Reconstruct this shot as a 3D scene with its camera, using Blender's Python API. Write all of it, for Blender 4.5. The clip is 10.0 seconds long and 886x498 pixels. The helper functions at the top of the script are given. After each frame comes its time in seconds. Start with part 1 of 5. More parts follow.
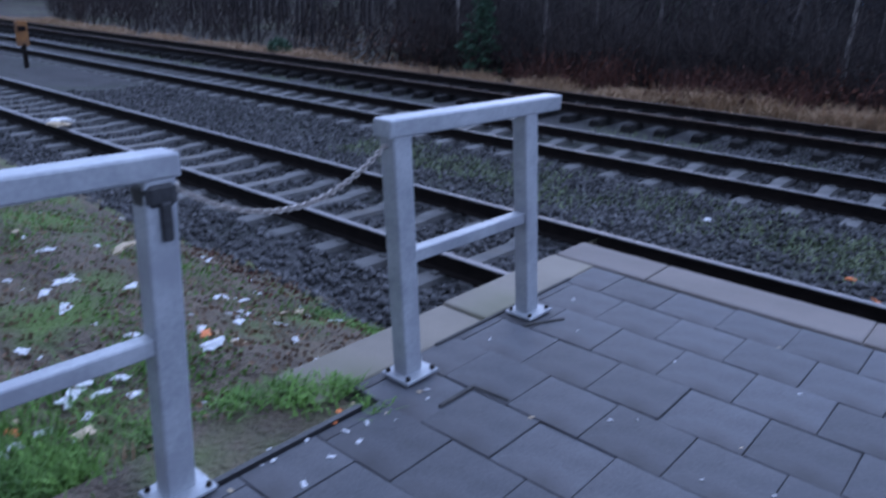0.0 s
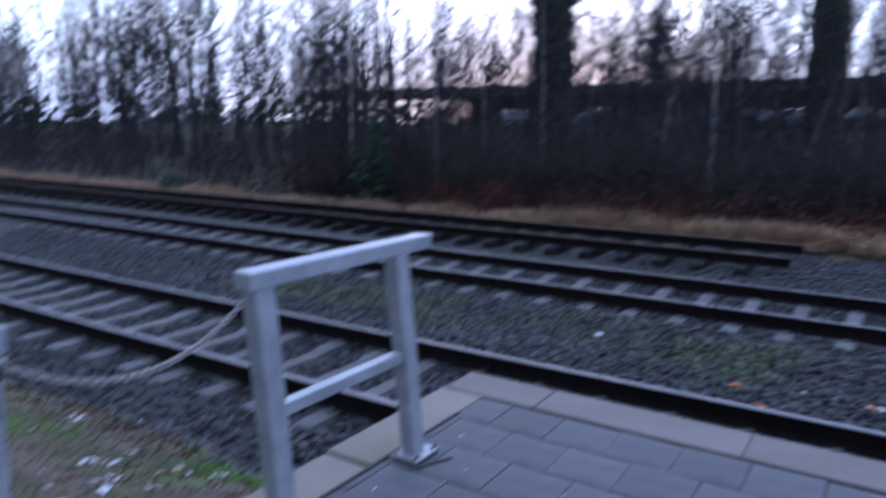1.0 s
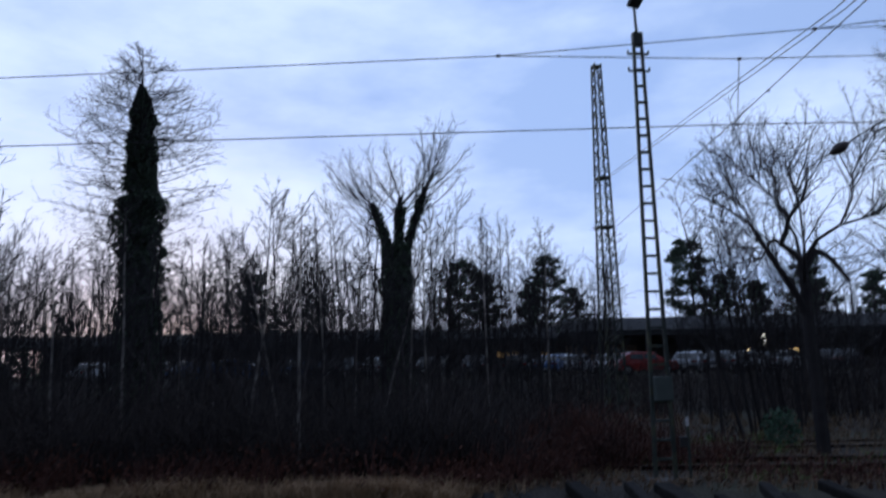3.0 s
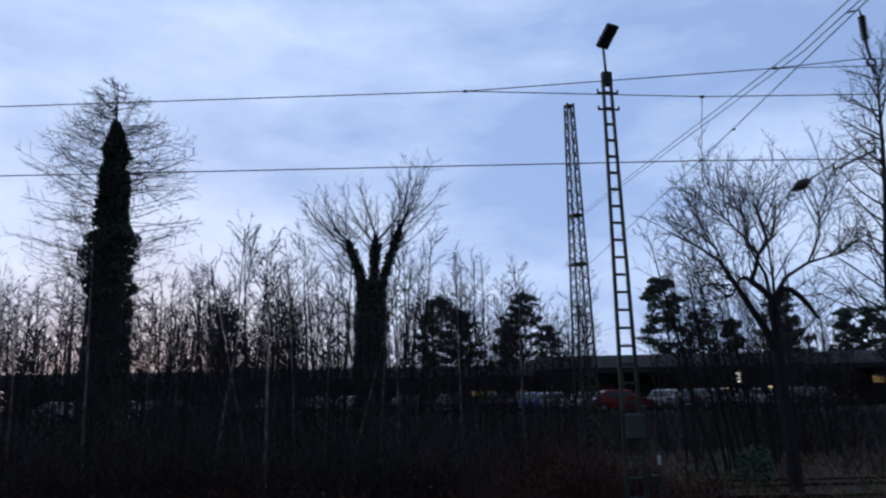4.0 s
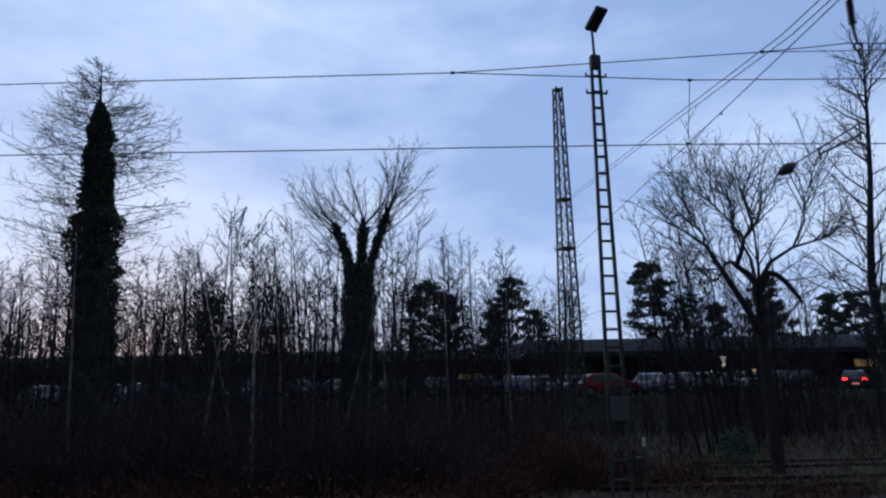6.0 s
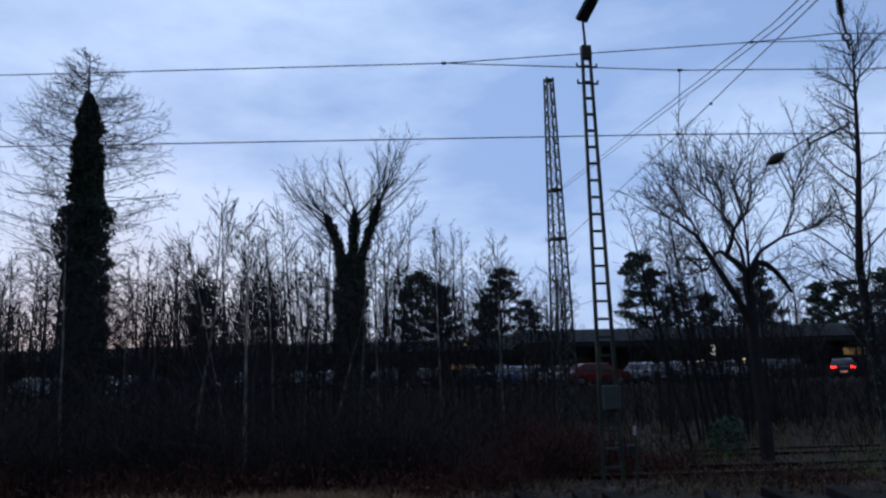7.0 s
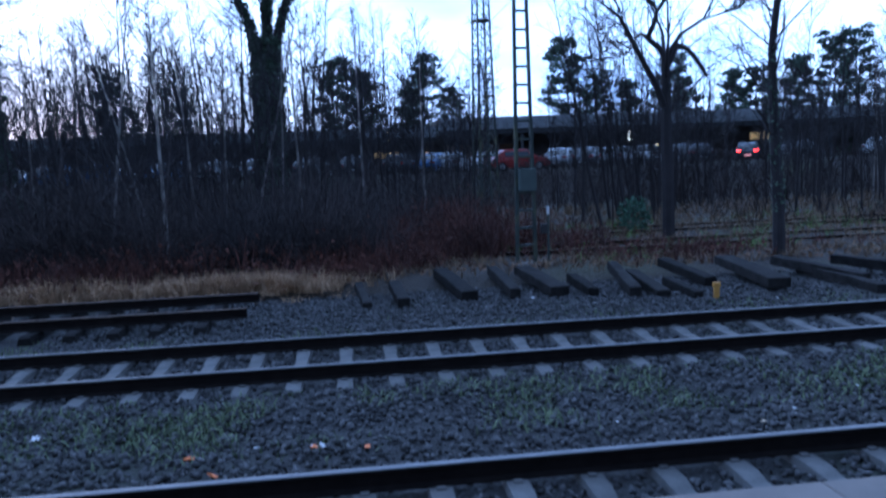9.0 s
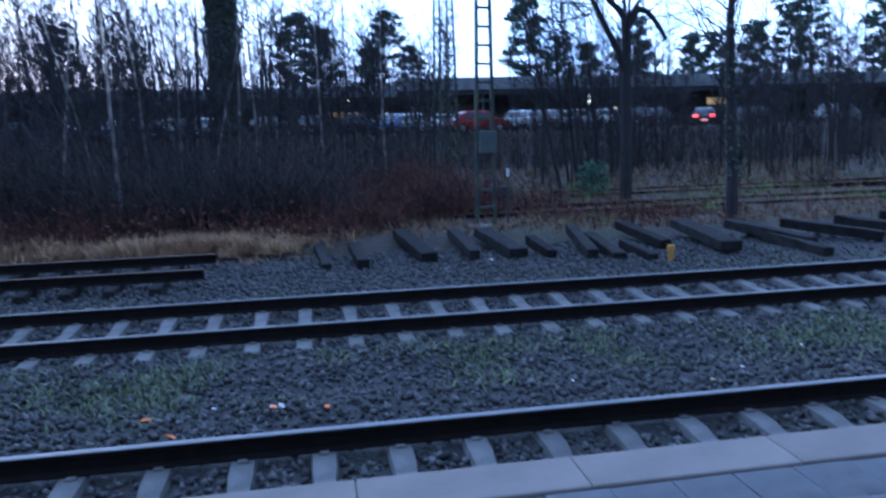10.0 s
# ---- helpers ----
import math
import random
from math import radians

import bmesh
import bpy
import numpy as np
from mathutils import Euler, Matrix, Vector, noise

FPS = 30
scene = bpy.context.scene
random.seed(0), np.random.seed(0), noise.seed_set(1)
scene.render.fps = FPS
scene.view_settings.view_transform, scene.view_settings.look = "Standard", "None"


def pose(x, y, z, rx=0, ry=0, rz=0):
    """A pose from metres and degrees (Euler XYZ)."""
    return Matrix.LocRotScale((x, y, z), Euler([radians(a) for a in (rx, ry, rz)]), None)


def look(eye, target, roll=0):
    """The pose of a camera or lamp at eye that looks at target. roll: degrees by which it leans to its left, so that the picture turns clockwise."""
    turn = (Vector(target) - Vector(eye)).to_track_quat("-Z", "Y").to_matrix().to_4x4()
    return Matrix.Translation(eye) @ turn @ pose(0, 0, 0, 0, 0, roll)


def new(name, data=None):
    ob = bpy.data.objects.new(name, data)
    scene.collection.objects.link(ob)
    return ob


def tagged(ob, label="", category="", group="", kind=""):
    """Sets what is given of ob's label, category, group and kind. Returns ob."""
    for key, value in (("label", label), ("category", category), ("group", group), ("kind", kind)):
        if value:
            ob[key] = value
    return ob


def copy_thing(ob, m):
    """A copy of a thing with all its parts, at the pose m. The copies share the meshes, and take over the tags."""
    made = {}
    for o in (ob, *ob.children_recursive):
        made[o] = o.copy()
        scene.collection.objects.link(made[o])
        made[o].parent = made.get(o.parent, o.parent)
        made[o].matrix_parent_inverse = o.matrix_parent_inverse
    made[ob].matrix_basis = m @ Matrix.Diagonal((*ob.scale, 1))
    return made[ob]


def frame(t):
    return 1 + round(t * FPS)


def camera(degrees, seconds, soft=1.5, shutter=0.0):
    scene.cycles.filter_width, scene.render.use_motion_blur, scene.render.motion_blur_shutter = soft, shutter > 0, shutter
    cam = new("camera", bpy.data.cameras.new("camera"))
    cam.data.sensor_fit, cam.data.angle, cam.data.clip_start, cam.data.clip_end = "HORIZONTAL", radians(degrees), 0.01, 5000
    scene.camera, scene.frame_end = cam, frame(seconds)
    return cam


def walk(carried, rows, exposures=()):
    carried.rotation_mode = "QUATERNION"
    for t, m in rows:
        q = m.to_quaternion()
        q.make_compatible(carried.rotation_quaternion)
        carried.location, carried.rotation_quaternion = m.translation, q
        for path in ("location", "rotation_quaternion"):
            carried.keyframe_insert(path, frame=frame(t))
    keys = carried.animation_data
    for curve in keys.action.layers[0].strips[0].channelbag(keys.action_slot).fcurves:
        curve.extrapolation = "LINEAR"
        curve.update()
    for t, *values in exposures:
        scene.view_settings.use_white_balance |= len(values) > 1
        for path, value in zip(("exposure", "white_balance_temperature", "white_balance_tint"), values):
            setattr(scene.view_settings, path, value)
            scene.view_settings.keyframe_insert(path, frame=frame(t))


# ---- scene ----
# A railway platform end at dusk. x runs along the tracks, y across them, z = 0 at the rail heads.


def eye_at(x, y, z, yaw, pitch, roll):
    return pose(x, y, z, 90 + pitch, 0, yaw) @ pose(0, 0, 0, 0, 0, roll)


cam = camera(63.01, 10.0, soft=2.2, shutter=1.0)
PATH = [
    (0, eye_at(-0.511, -5.951, 2.104, 40.35, -19.58, 2.01)),
    (0.5, eye_at(-0.463, -5.906, 2.128, 38.10, -16.00, 1.71)),
    (1, eye_at(-0.437, -5.843, 2.174, 32.96, -9.81, 0.37)),
    (1.4, eye_at(-0.378, -5.807, 2.179, 25.38, -6.79, -0.78)),
    (2, eye_at(-0.337, -5.557, 2.415, 8.59, 2.00, 0.16)),
    (2.3, eye_at(-0.407, -5.569, 2.418, 6.27, 4.77, -0.07)),
    (2.5, eye_at(-0.352, -5.499, 2.444, 6.03, 7.21, -0.44)),
    (2.7, eye_at(-0.348, -5.491, 2.445, 3.40, 8.16, -1.36)),
    (3.8, eye_at(-0.164, -5.366, 2.411, 1.05, 12.44, -0.94)),
    (4, eye_at(-0.156, -5.363, 2.410, 0.34, 12.35, -1.17)),
    (4.5, eye_at(-0.133, -5.352, 2.414, -0.06, 11.95, -1.40)),
    (5, eye_at(-0.127, -5.345, 2.417, -0.07, 11.75, -1.55)),
    (5.5, eye_at(-0.136, -5.335, 2.405, -0.34, 11.29, -1.19)),
    (7, eye_at(-0.138, -5.362, 2.382, -1.25, 10.35, -1.50)),
    (7.5, eye_at(-0.130, -5.394, 2.372, -2.05, 8.09, -1.38)),
    (8, eye_at(-0.103, -5.370, 2.352, -4.34, 3.45, -1.83)),
    (8.5, eye_at(-0.064, -5.371, 2.316, -7.19, -2.31, -2.29)),
    (9, eye_at(-0.042, -5.397, 2.287, -6.62, -6.45, -2.26)),
    (9.5, eye_at(-0.042, -5.405, 2.282, -7.85, -7.90, -1.63)),
    (10, eye_at(-0.045, -5.403, 2.286, -9.74, -9.58, -1.51)),
]
EXPOSURES = [
    (0.0, 1.38, 5300, 17), (0.6, 1.36, 5350, 17), (1.0, 1.28, 5300, 18), (1.5, 1.18, 5350, 16), (2.0, 1.1, 5550, 13), (2.4, 0.45, 5700, 12),
    (2.7, -0.05, 5700, 11), (3.8, -0.47, 5750, 10), (5.5, -0.53, 5650, 9), (7.0, -0.53, 5600, 8), (7.6, -0.54, 5500, 8), (8.1, -0.42, 5300, 8),
    (8.6, 0.17, 4850, 8), (9.0, 0.98, 4500, 8), (10.0, 1.38, 4520, 8),
]
walk(cam, PATH, EXPOSURES)

# ---------------------------------------------------------------- light
SUN_YAW, SUN_UP = 24.0, 3.0
world = bpy.data.worlds.new("dusk_sky")
scene.world = world
world.use_nodes = True
wn, wl = world.node_tree.nodes, world.node_tree.links
wn.clear()
w_out = wn.new("ShaderNodeOutputWorld")
w_bg = wn.new("ShaderNodeBackground")
w_co = wn.new("ShaderNodeTexCoord")
w_sky = wn.new("ShaderNodeTexSky")
w_sky.sky_type, w_sky.sun_disc = "NISHITA", False
w_sky.sun_elevation, w_sky.sun_rotation = radians(SUN_UP), radians(-SUN_YAW)
w_map = wn.new("ShaderNodeMapping")
w_map.inputs["Scale"].default_value = (1.0, 1.0, 2.6)
w_map.inputs["Location"].default_value = (0.7, 0.2, 0.0)
w_no = wn.new("ShaderNodeTexNoise")
w_no.inputs["Scale"].default_value, w_no.inputs["Detail"].default_value, w_no.inputs["Roughness"].default_value = 1.7, 7.0, 0.55
w_ramp = wn.new("ShaderNodeValToRGB")
w_ramp.color_ramp.elements[0].position, w_ramp.color_ramp.elements[0].color = 0.37, (0.42, 0.55, 0.85, 1)
w_ramp.color_ramp.elements[1].position, w_ramp.color_ramp.elements[1].color = 0.63, (0.96, 1.05, 1.24, 1)
w_scale = wn.new("ShaderNodeVectorMath")
w_scale.operation = "SCALE"
w_scale.inputs["Scale"].default_value = 0.022
w_mix = wn.new("ShaderNodeMix")
w_mix.data_type, w_mix.blend_type = "RGBA", "ADD"
w_mix.inputs["Factor"].default_value = 1.0
w_bg.inputs["Strength"].default_value = 1.0
wl.new(w_co.outputs["Generated"], w_map.inputs["Vector"])
wl.new(w_map.outputs["Vector"], w_no.inputs["Vector"])
wl.new(w_no.outputs["Fac"], w_ramp.inputs["Fac"])
wl.new(w_sky.outputs["Color"], w_scale.inputs[0])
wl.new(w_ramp.outputs["Color"], w_mix.inputs["A"])
wl.new(w_scale.outputs["Vector"], w_mix.inputs["B"])
# the afterglow: the clouds are brightest towards the set sun and dim smoothly overhead and behind
w_dir = wn.new("ShaderNodeVectorMath")
w_dir.operation = "DOT_PRODUCT"
w_dir.inputs[1].default_value = (-math.sin(radians(SUN_YAW * 0.4)), math.cos(radians(SUN_YAW * 0.4)), 0.0)
w_fall = wn.new("ShaderNodeMapRange")
w_fall.interpolation_type = "SMOOTHSTEP"
w_fall.inputs["From Min"].default_value, w_fall.inputs["From Max"].default_value = -0.45, 0.95
w_fall.inputs["To Min"].default_value, w_fall.inputs["To Max"].default_value = 0.25, 1.15
w_dim = wn.new("ShaderNodeVectorMath")
w_dim.operation = "SCALE"
wl.new(w_co.outputs["Generated"], w_dir.inputs[0])
wl.new(w_dir.outputs["Value"], w_fall.inputs["Value"])
wl.new(w_mix.outputs["Result"], w_dim.inputs[0])
wl.new(w_fall.outputs["Result"], w_dim.inputs["Scale"])
wl.new(w_dim.outputs["Vector"], w_bg.inputs["Color"])
wl.new(w_bg.outputs["Background"], w_out.inputs["Surface"])

sun = new("sun", bpy.data.lights.new("sun", "SUN"))
sun.data.energy, sun.data.angle, sun.data.color = 0.3, radians(25), (1.0, 0.86, 0.78)
sun.matrix_world = look((0, 0, 0), (math.sin(radians(SUN_YAW)), -math.cos(radians(SUN_YAW)), -math.tan(radians(SUN_UP + 9))))


# ---------------------------------------------------------------- materials
def mat(name, low, high, rough=0.8, metal=0.0, scale=4.0, fine=60.0, bump=0.3, depth=0.01, stain=None, spread=0.0, island=0.0, gloss=0.5):
    """A surface whose colour runs from low to high by two scales of noise; stain: a third colour in patches; spread: change from piece to piece."""
    m = bpy.data.materials.new(name)
    m.use_nodes = True
    n, l = m.node_tree.nodes, m.node_tree.links
    b = n["Principled BSDF"]
    b.inputs["Metallic"].default_value = metal
    b.inputs["Specular IOR Level"].default_value = gloss
    co = n.new("ShaderNodeTexCoord")
    big, small = n.new("ShaderNodeTexNoise"), n.new("ShaderNodeTexNoise")
    big.inputs["Scale"].default_value, big.inputs["Detail"].default_value = scale, 6.0
    small.inputs["Scale"].default_value, small.inputs["Detail"].default_value = fine, 4.0
    l.new(co.outputs["Object"], big.inputs["Vector"]), l.new(co.outputs["Object"], small.inputs["Vector"])
    add = n.new("ShaderNodeMath")
    add.operation, add.use_clamp = "MULTIPLY_ADD", False
    l.new(small.outputs["Fac"], add.inputs[0])
    add.inputs[1].default_value = 0.6
    l.new(big.outputs["Fac"], add.inputs[2])
    ramp = n.new("ShaderNodeValToRGB")
    ramp.color_ramp.elements[0].position, ramp.color_ramp.elements[0].color = 0.55, (*low, 1)
    ramp.color_ramp.elements[1].position, ramp.color_ramp.elements[1].color = 1.0, (*high, 1)
    l.new(add.outputs[0], ramp.inputs["Fac"])
    colour = ramp.outputs["Color"]
    if stain:
        st = n.new("ShaderNodeTexNoise")
        st.inputs["Scale"].default_value, st.inputs["Detail"].default_value = scale * 0.45, 8.0
        l.new(co.outputs["Object"], st.inputs["Vector"])
        sr = n.new("ShaderNodeValToRGB")
        sr.color_ramp.elements[0].position, sr.color_ramp.elements[1].position = 0.50, 0.66
        l.new(st.outputs["Fac"], sr.inputs["Fac"])
        mx = n.new("ShaderNodeMix")
        mx.data_type = "RGBA"
        l.new(sr.outputs["Color"], mx.inputs["Factor"]), l.new(colour, mx.inputs["A"])
        mx.inputs["B"].default_value = (*stain, 1)
        colour = mx.outputs["Result"]
    if spread or island:
        if spread:
            rnd = n.new("ShaderNodeObjectInfo").outputs["Random"]
        else:
            rnd = n.new("ShaderNodeNewGeometry").outputs["Random Per Island"]
        mr = n.new("ShaderNodeMapRange")
        mr.inputs["To Min"].default_value, mr.inputs["To Max"].default_value = 1 - (spread or island), 1 + (spread or island)
        l.new(rnd, mr.inputs["Value"])
        hsv = n.new("ShaderNodeHueSaturation")
        l.new(mr.outputs["Result"], hsv.inputs["Value"]), l.new(colour, hsv.inputs["Color"])
        colour = hsv.outputs["Color"]
    l.new(colour, b.inputs["Base Color"])
    rr = n.new("ShaderNodeMapRange")
    rr.inputs["To Min"].default_value, rr.inputs["To Max"].default_value = max(0.03, rough - 0.12), min(1, rough + 0.12)
    l.new(big.outputs["Fac"], rr.inputs["Value"]), l.new(rr.outputs["Result"], b.inputs["Roughness"])
    if bump:
        bp = n.new("ShaderNodeBump")
        bp.inputs["Strength"].default_value, bp.inputs["Distance"].default_value = bump, depth
        l.new(small.outputs["Fac"], bp.inputs["Height"]), l.new(bp.outputs["Normal"], b.inputs["Normal"])
    return m


def glow(name, colour, power):
    m = bpy.data.materials.new(name)
    m.use_nodes = True
    b = m.node_tree.nodes["Principled BSDF"]
    b.inputs["Base Color"].default_value = (*colour, 1)
    b.inputs["Emission Color"].default_value = (*colour, 1)
    b.inputs["Emission Strength"].default_value = power
    return m


# darker than the loose stones, so shade in their gaps is painted in
M_BALLAST_BED = mat("ballast_bed", (0.0144, 0.0144, 0.016), (0.048, 0.0464, 0.048), 0.9, scale=0.8, fine=26, bump=1.0, depth=0.05, stain=(0.03, 0.034, 0.027))
M_STONE = mat("ballast_stone", (0.03315, 0.03315, 0.03646), (0.09945, 0.09749, 0.09945), 0.85, scale=6, fine=80, island=0.75)
M_SLEEPER = mat("sleeper_concrete", (0.09184, 0.08987, 0.08987), (0.164, 0.1607, 0.1574), 0.9, scale=5, fine=70, spread=0.2, stain=(0.12, 0.11, 0.10))
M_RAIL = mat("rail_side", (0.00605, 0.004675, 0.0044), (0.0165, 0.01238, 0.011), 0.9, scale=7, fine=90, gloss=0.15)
M_HEAD = mat("rail_head", (0.15, 0.145, 0.148), (0.23, 0.222, 0.225), 0.52, metal=1.0, scale=3, fine=120, bump=0.05, depth=0.002)
M_HEAD_DULL = mat("rail_head_dull", (0.11, 0.105, 0.105), (0.19, 0.185, 0.19), 0.48, metal=0.8, scale=3, fine=120, bump=0.05, depth=0.002)
M_HEAD_OLD = mat("rail_head_rusty", (0.06, 0.04, 0.03), (0.14, 0.09, 0.065), 0.7, scale=5, fine=90)
M_OLDWOOD = mat("old_sleeper", (0.009367, 0.00884, 0.00884), (0.03225, 0.03017, 0.02965), 0.9, scale=5, fine=50, bump=0.7, spread=0.3, gloss=0.1)
M_SLAB = mat("paving_slab", (0.046, 0.047, 0.054), (0.104, 0.105, 0.117), 0.72, scale=5, fine=160, bump=0.4, depth=0.004, spread=0.2, stain=(0.05, 0.047, 0.05))
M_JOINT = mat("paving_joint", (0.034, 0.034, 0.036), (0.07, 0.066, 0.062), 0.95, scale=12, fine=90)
M_EDGE = mat("edge_stone", (0.135, 0.116, 0.103), (0.22, 0.19, 0.17), 0.8, scale=3, fine=150, bump=0.3, depth=0.004, spread=0.08, stain=(0.17, 0.15, 0.14))
M_STRIP = mat("end_kerb", (0.1615, 0.1428, 0.1148), (0.2465, 0.2167, 0.1785), 0.85, scale=3, fine=130, bump=0.3, depth=0.004, stain=(0.17, 0.16, 0.11), spread=0.08)
M_ZINC = mat("galvanised_steel", (0.2805, 0.2975, 0.323), (0.425, 0.442, 0.4675), 0.55, metal=0.35, scale=9, fine=70, bump=0.12, depth=0.002, stain=(0.30, 0.31, 0.34))
M_BLACK = mat("black_plastic", (0.01, 0.01, 0.012), (0.03, 0.03, 0.033), 0.5)
M_CHAIN = mat("chain_steel", (0.30, 0.27, 0.25), (0.50, 0.46, 0.43), 0.5, metal=0.5, scale=30, fine=200)
M_SOIL = mat("littered_soil", (0.045, 0.033, 0.024), (0.155, 0.122, 0.085), 0.95, scale=3.2, fine=38, bump=1.0, depth=0.04, stain=(0.09, 0.14, 0.03))
M_GRASS = mat("green_grass", (0.05, 0.12, 0.018), (0.15, 0.27, 0.05), 0.8, scale=3, fine=50, island=0.4)
M_DRY = mat("dry_grass", (0.26, 0.165, 0.09), (0.47, 0.32, 0.19), 0.9, scale=2, fine=30, island=0.35)
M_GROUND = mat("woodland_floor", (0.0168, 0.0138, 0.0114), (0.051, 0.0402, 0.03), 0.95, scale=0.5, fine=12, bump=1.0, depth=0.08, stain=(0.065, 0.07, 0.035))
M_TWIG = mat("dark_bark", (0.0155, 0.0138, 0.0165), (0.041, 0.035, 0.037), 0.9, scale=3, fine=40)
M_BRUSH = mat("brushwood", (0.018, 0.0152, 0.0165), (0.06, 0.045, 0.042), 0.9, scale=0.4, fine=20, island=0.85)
M_REDTWIG = mat("russet_stem", (0.04, 0.016, 0.0128), (0.12, 0.048, 0.036), 0.9, scale=0.6, fine=20, island=0.6)
M_REDLEAF = mat("russet_leaf", (0.05, 0.0175, 0.011), (0.12, 0.0425, 0.025), 0.85, scale=2, fine=30, island=0.4)
M_BIRCH = mat("birch_bark", (0.11, 0.097, 0.09), (0.34, 0.31, 0.285), 0.8, scale=3, fine=14, stain=(0.06, 0.05, 0.05))
M_IVY = mat("ivy_leaf", (0.02184, 0.04004, 0.02548), (0.0728, 0.1092, 0.0637), 0.6, scale=3, fine=30, island=0.5)
M_DRYMOSS = mat("withered_grass", (0.10, 0.068, 0.036), (0.21, 0.14, 0.08), 0.9, scale=3, fine=40, island=0.4)
M_WEED = mat("track_weed", (0.055, 0.08, 0.036), (0.18, 0.21, 0.115), 0.85, scale=3, fine=40, island=0.5)
M_DEADLEAF = mat("dead_leaf", (0.075, 0.05, 0.035), (0.2, 0.125, 0.075), 0.9, scale=3, fine=40, island=0.5)
M_LAMP = mat("grey_lamp_housing", (0.02, 0.022, 0.025), (0.04, 0.042, 0.046), 0.6, scale=6, fine=50)
M_BOX = mat("switch_box_paint", (0.055, 0.0715, 0.06875), (0.088, 0.11, 0.1045), 0.6, scale=4, fine=40)
M_OCHRE = mat("pale_brick", (0.2, 0.13, 0.085), (0.3, 0.2, 0.14), 0.85, scale=2, fine=14)
M_TAIL = mat("tail_glass", (0.18, 0.01, 0.01), (0.26, 0.02, 0.02), 0.2, bump=0)
M_PINE = mat("pine_needles", (0.03194, 0.05704, 0.04107), (0.09582, 0.1369, 0.09126), 0.8, scale=2, fine=30, island=0.5)
M_FIR = mat("young_conifer", (0.02, 0.055, 0.032), (0.06, 0.12, 0.07), 0.8, scale=2, fine=30, island=0.4)
M_MAST = mat("painted_mast", (0.0225, 0.03, 0.0275), (0.05, 0.0625, 0.0575), 0.6, scale=4, fine=40, stain=(0.10, 0.105, 0.05))
M_WIRE = mat("wire", (0.03, 0.03, 0.032), (0.06, 0.06, 0.06), 0.5, metal=0.3)
M_PORCELAIN = mat("brown_insulator", (0.02, 0.015, 0.014), (0.05, 0.035, 0.03), 0.3)
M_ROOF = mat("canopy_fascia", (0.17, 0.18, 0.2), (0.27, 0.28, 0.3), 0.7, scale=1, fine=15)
# fascia grey darkened: shade under the canopy put into roof, beam and posts
M_ROOF_SHADED = mat("canopy_shaded", (0.035, 0.037, 0.042), (0.07, 0.072, 0.08), 0.8, scale=1, fine=15)
M_WALL = mat("far_wall", (0.05, 0.043, 0.04), (0.10, 0.085, 0.078), 0.85, scale=1, fine=12)
M_ASPHALT = mat("asphalt", (0.04, 0.04, 0.043), (0.075, 0.075, 0.078), 0.9, scale=1, fine=60)
M_GLASS = mat("car_glass", (0.02, 0.022, 0.026), (0.035, 0.038, 0.042), 0.08, bump=0, gloss=0.9)
M_TYRE = mat("tyre", (0.015, 0.015, 0.016), (0.03, 0.03, 0.03), 0.85)
M_RIM = mat("rim", (0.3, 0.3, 0.31), (0.5, 0.5, 0.52), 0.35, metal=0.8)
M_WHITE = mat("white_litter", (0.558, 0.558, 0.576), (0.765, 0.765, 0.783), 0.6, scale=20, fine=80)
M_ORANGE = mat("orange_litter", (0.65, 0.16, 0.04), (0.85, 0.28, 0.08), 0.6, scale=20, fine=80)
M_TAN = mat("tan_litter", (0.42, 0.32, 0.2), (0.62, 0.5, 0.34), 0.7, scale=20, fine=80)
M_BLUE = mat("blue_litter", (0.05, 0.25, 0.6), (0.12, 0.4, 0.8), 0.5, scale=20, fine=80)
M_SIGNAL = mat("faded_orange_paint", (0.196, 0.077, 0.0175), (0.294, 0.133, 0.035), 0.6, scale=8, fine=60, stain=(0.15, 0.08, 0.04))
M_YELLOW = mat("yellow_paint", (0.45, 0.22, 0.04), (0.62, 0.34, 0.07), 0.6, scale=8, fine=60, stain=(0.3, 0.18, 0.06))
G_RED = glow("brake_light", (1.0, 0.02, 0.012), 8.0)
G_WARM = glow("warm_window", (1.0, 0.62, 0.22), 3.0)
G_WARM_DIM = glow("dim_window", (1.0, 0.6, 0.22), 0.16)
G_PLATE = glow("plate_glow", (1.0, 0.35, 0.3), 0.8)
G_WHITE = glow("lit_sign", (1.0, 0.9, 0.7), 3.0)


# ---------------------------------------------------------------- mesh helpers
def mesh_of(name, verts, faces, material, smooth=False):
    me = bpy.data.meshes.new(name)
    me.from_pydata([tuple(v) for v in verts], [], faces)
    for m in (material if isinstance(material, (list, tuple)) else [material]):
        me.materials.append(m)
    if smooth:
        me.polygons.foreach_set("use_smooth", [True] * len(me.polygons))
    me.update()
    return me


def part(name, bm, material, parent=None, label="", m=None, smooth=False):
    """Links a bmesh, or mesh data, as one mesh object under a thing."""
    if isinstance(bm, bmesh.types.BMesh):
        me = bpy.data.meshes.new(name)
        bmesh.ops.recalc_face_normals(bm, faces=bm.faces)
        bm.to_mesh(me)
        bm.free()
        me.materials.append(material)
        if smooth:
            me.polygons.foreach_set("use_smooth", [True] * len(me.polygons))
    else:
        me = bm
    ob = new(name, me)
    if parent:
        ob.parent = parent
    if m is not None:
        ob.matrix_basis = m
    if label:
        ob["label"] = label
    return ob


def thing(name, label, category, m=None, group="", kind=""):
    ob = new(name)
    ob.empty_display_size = 0.1
    if m is not None:
        ob.matrix_basis = m
    return tagged(ob, label, category, group, kind)


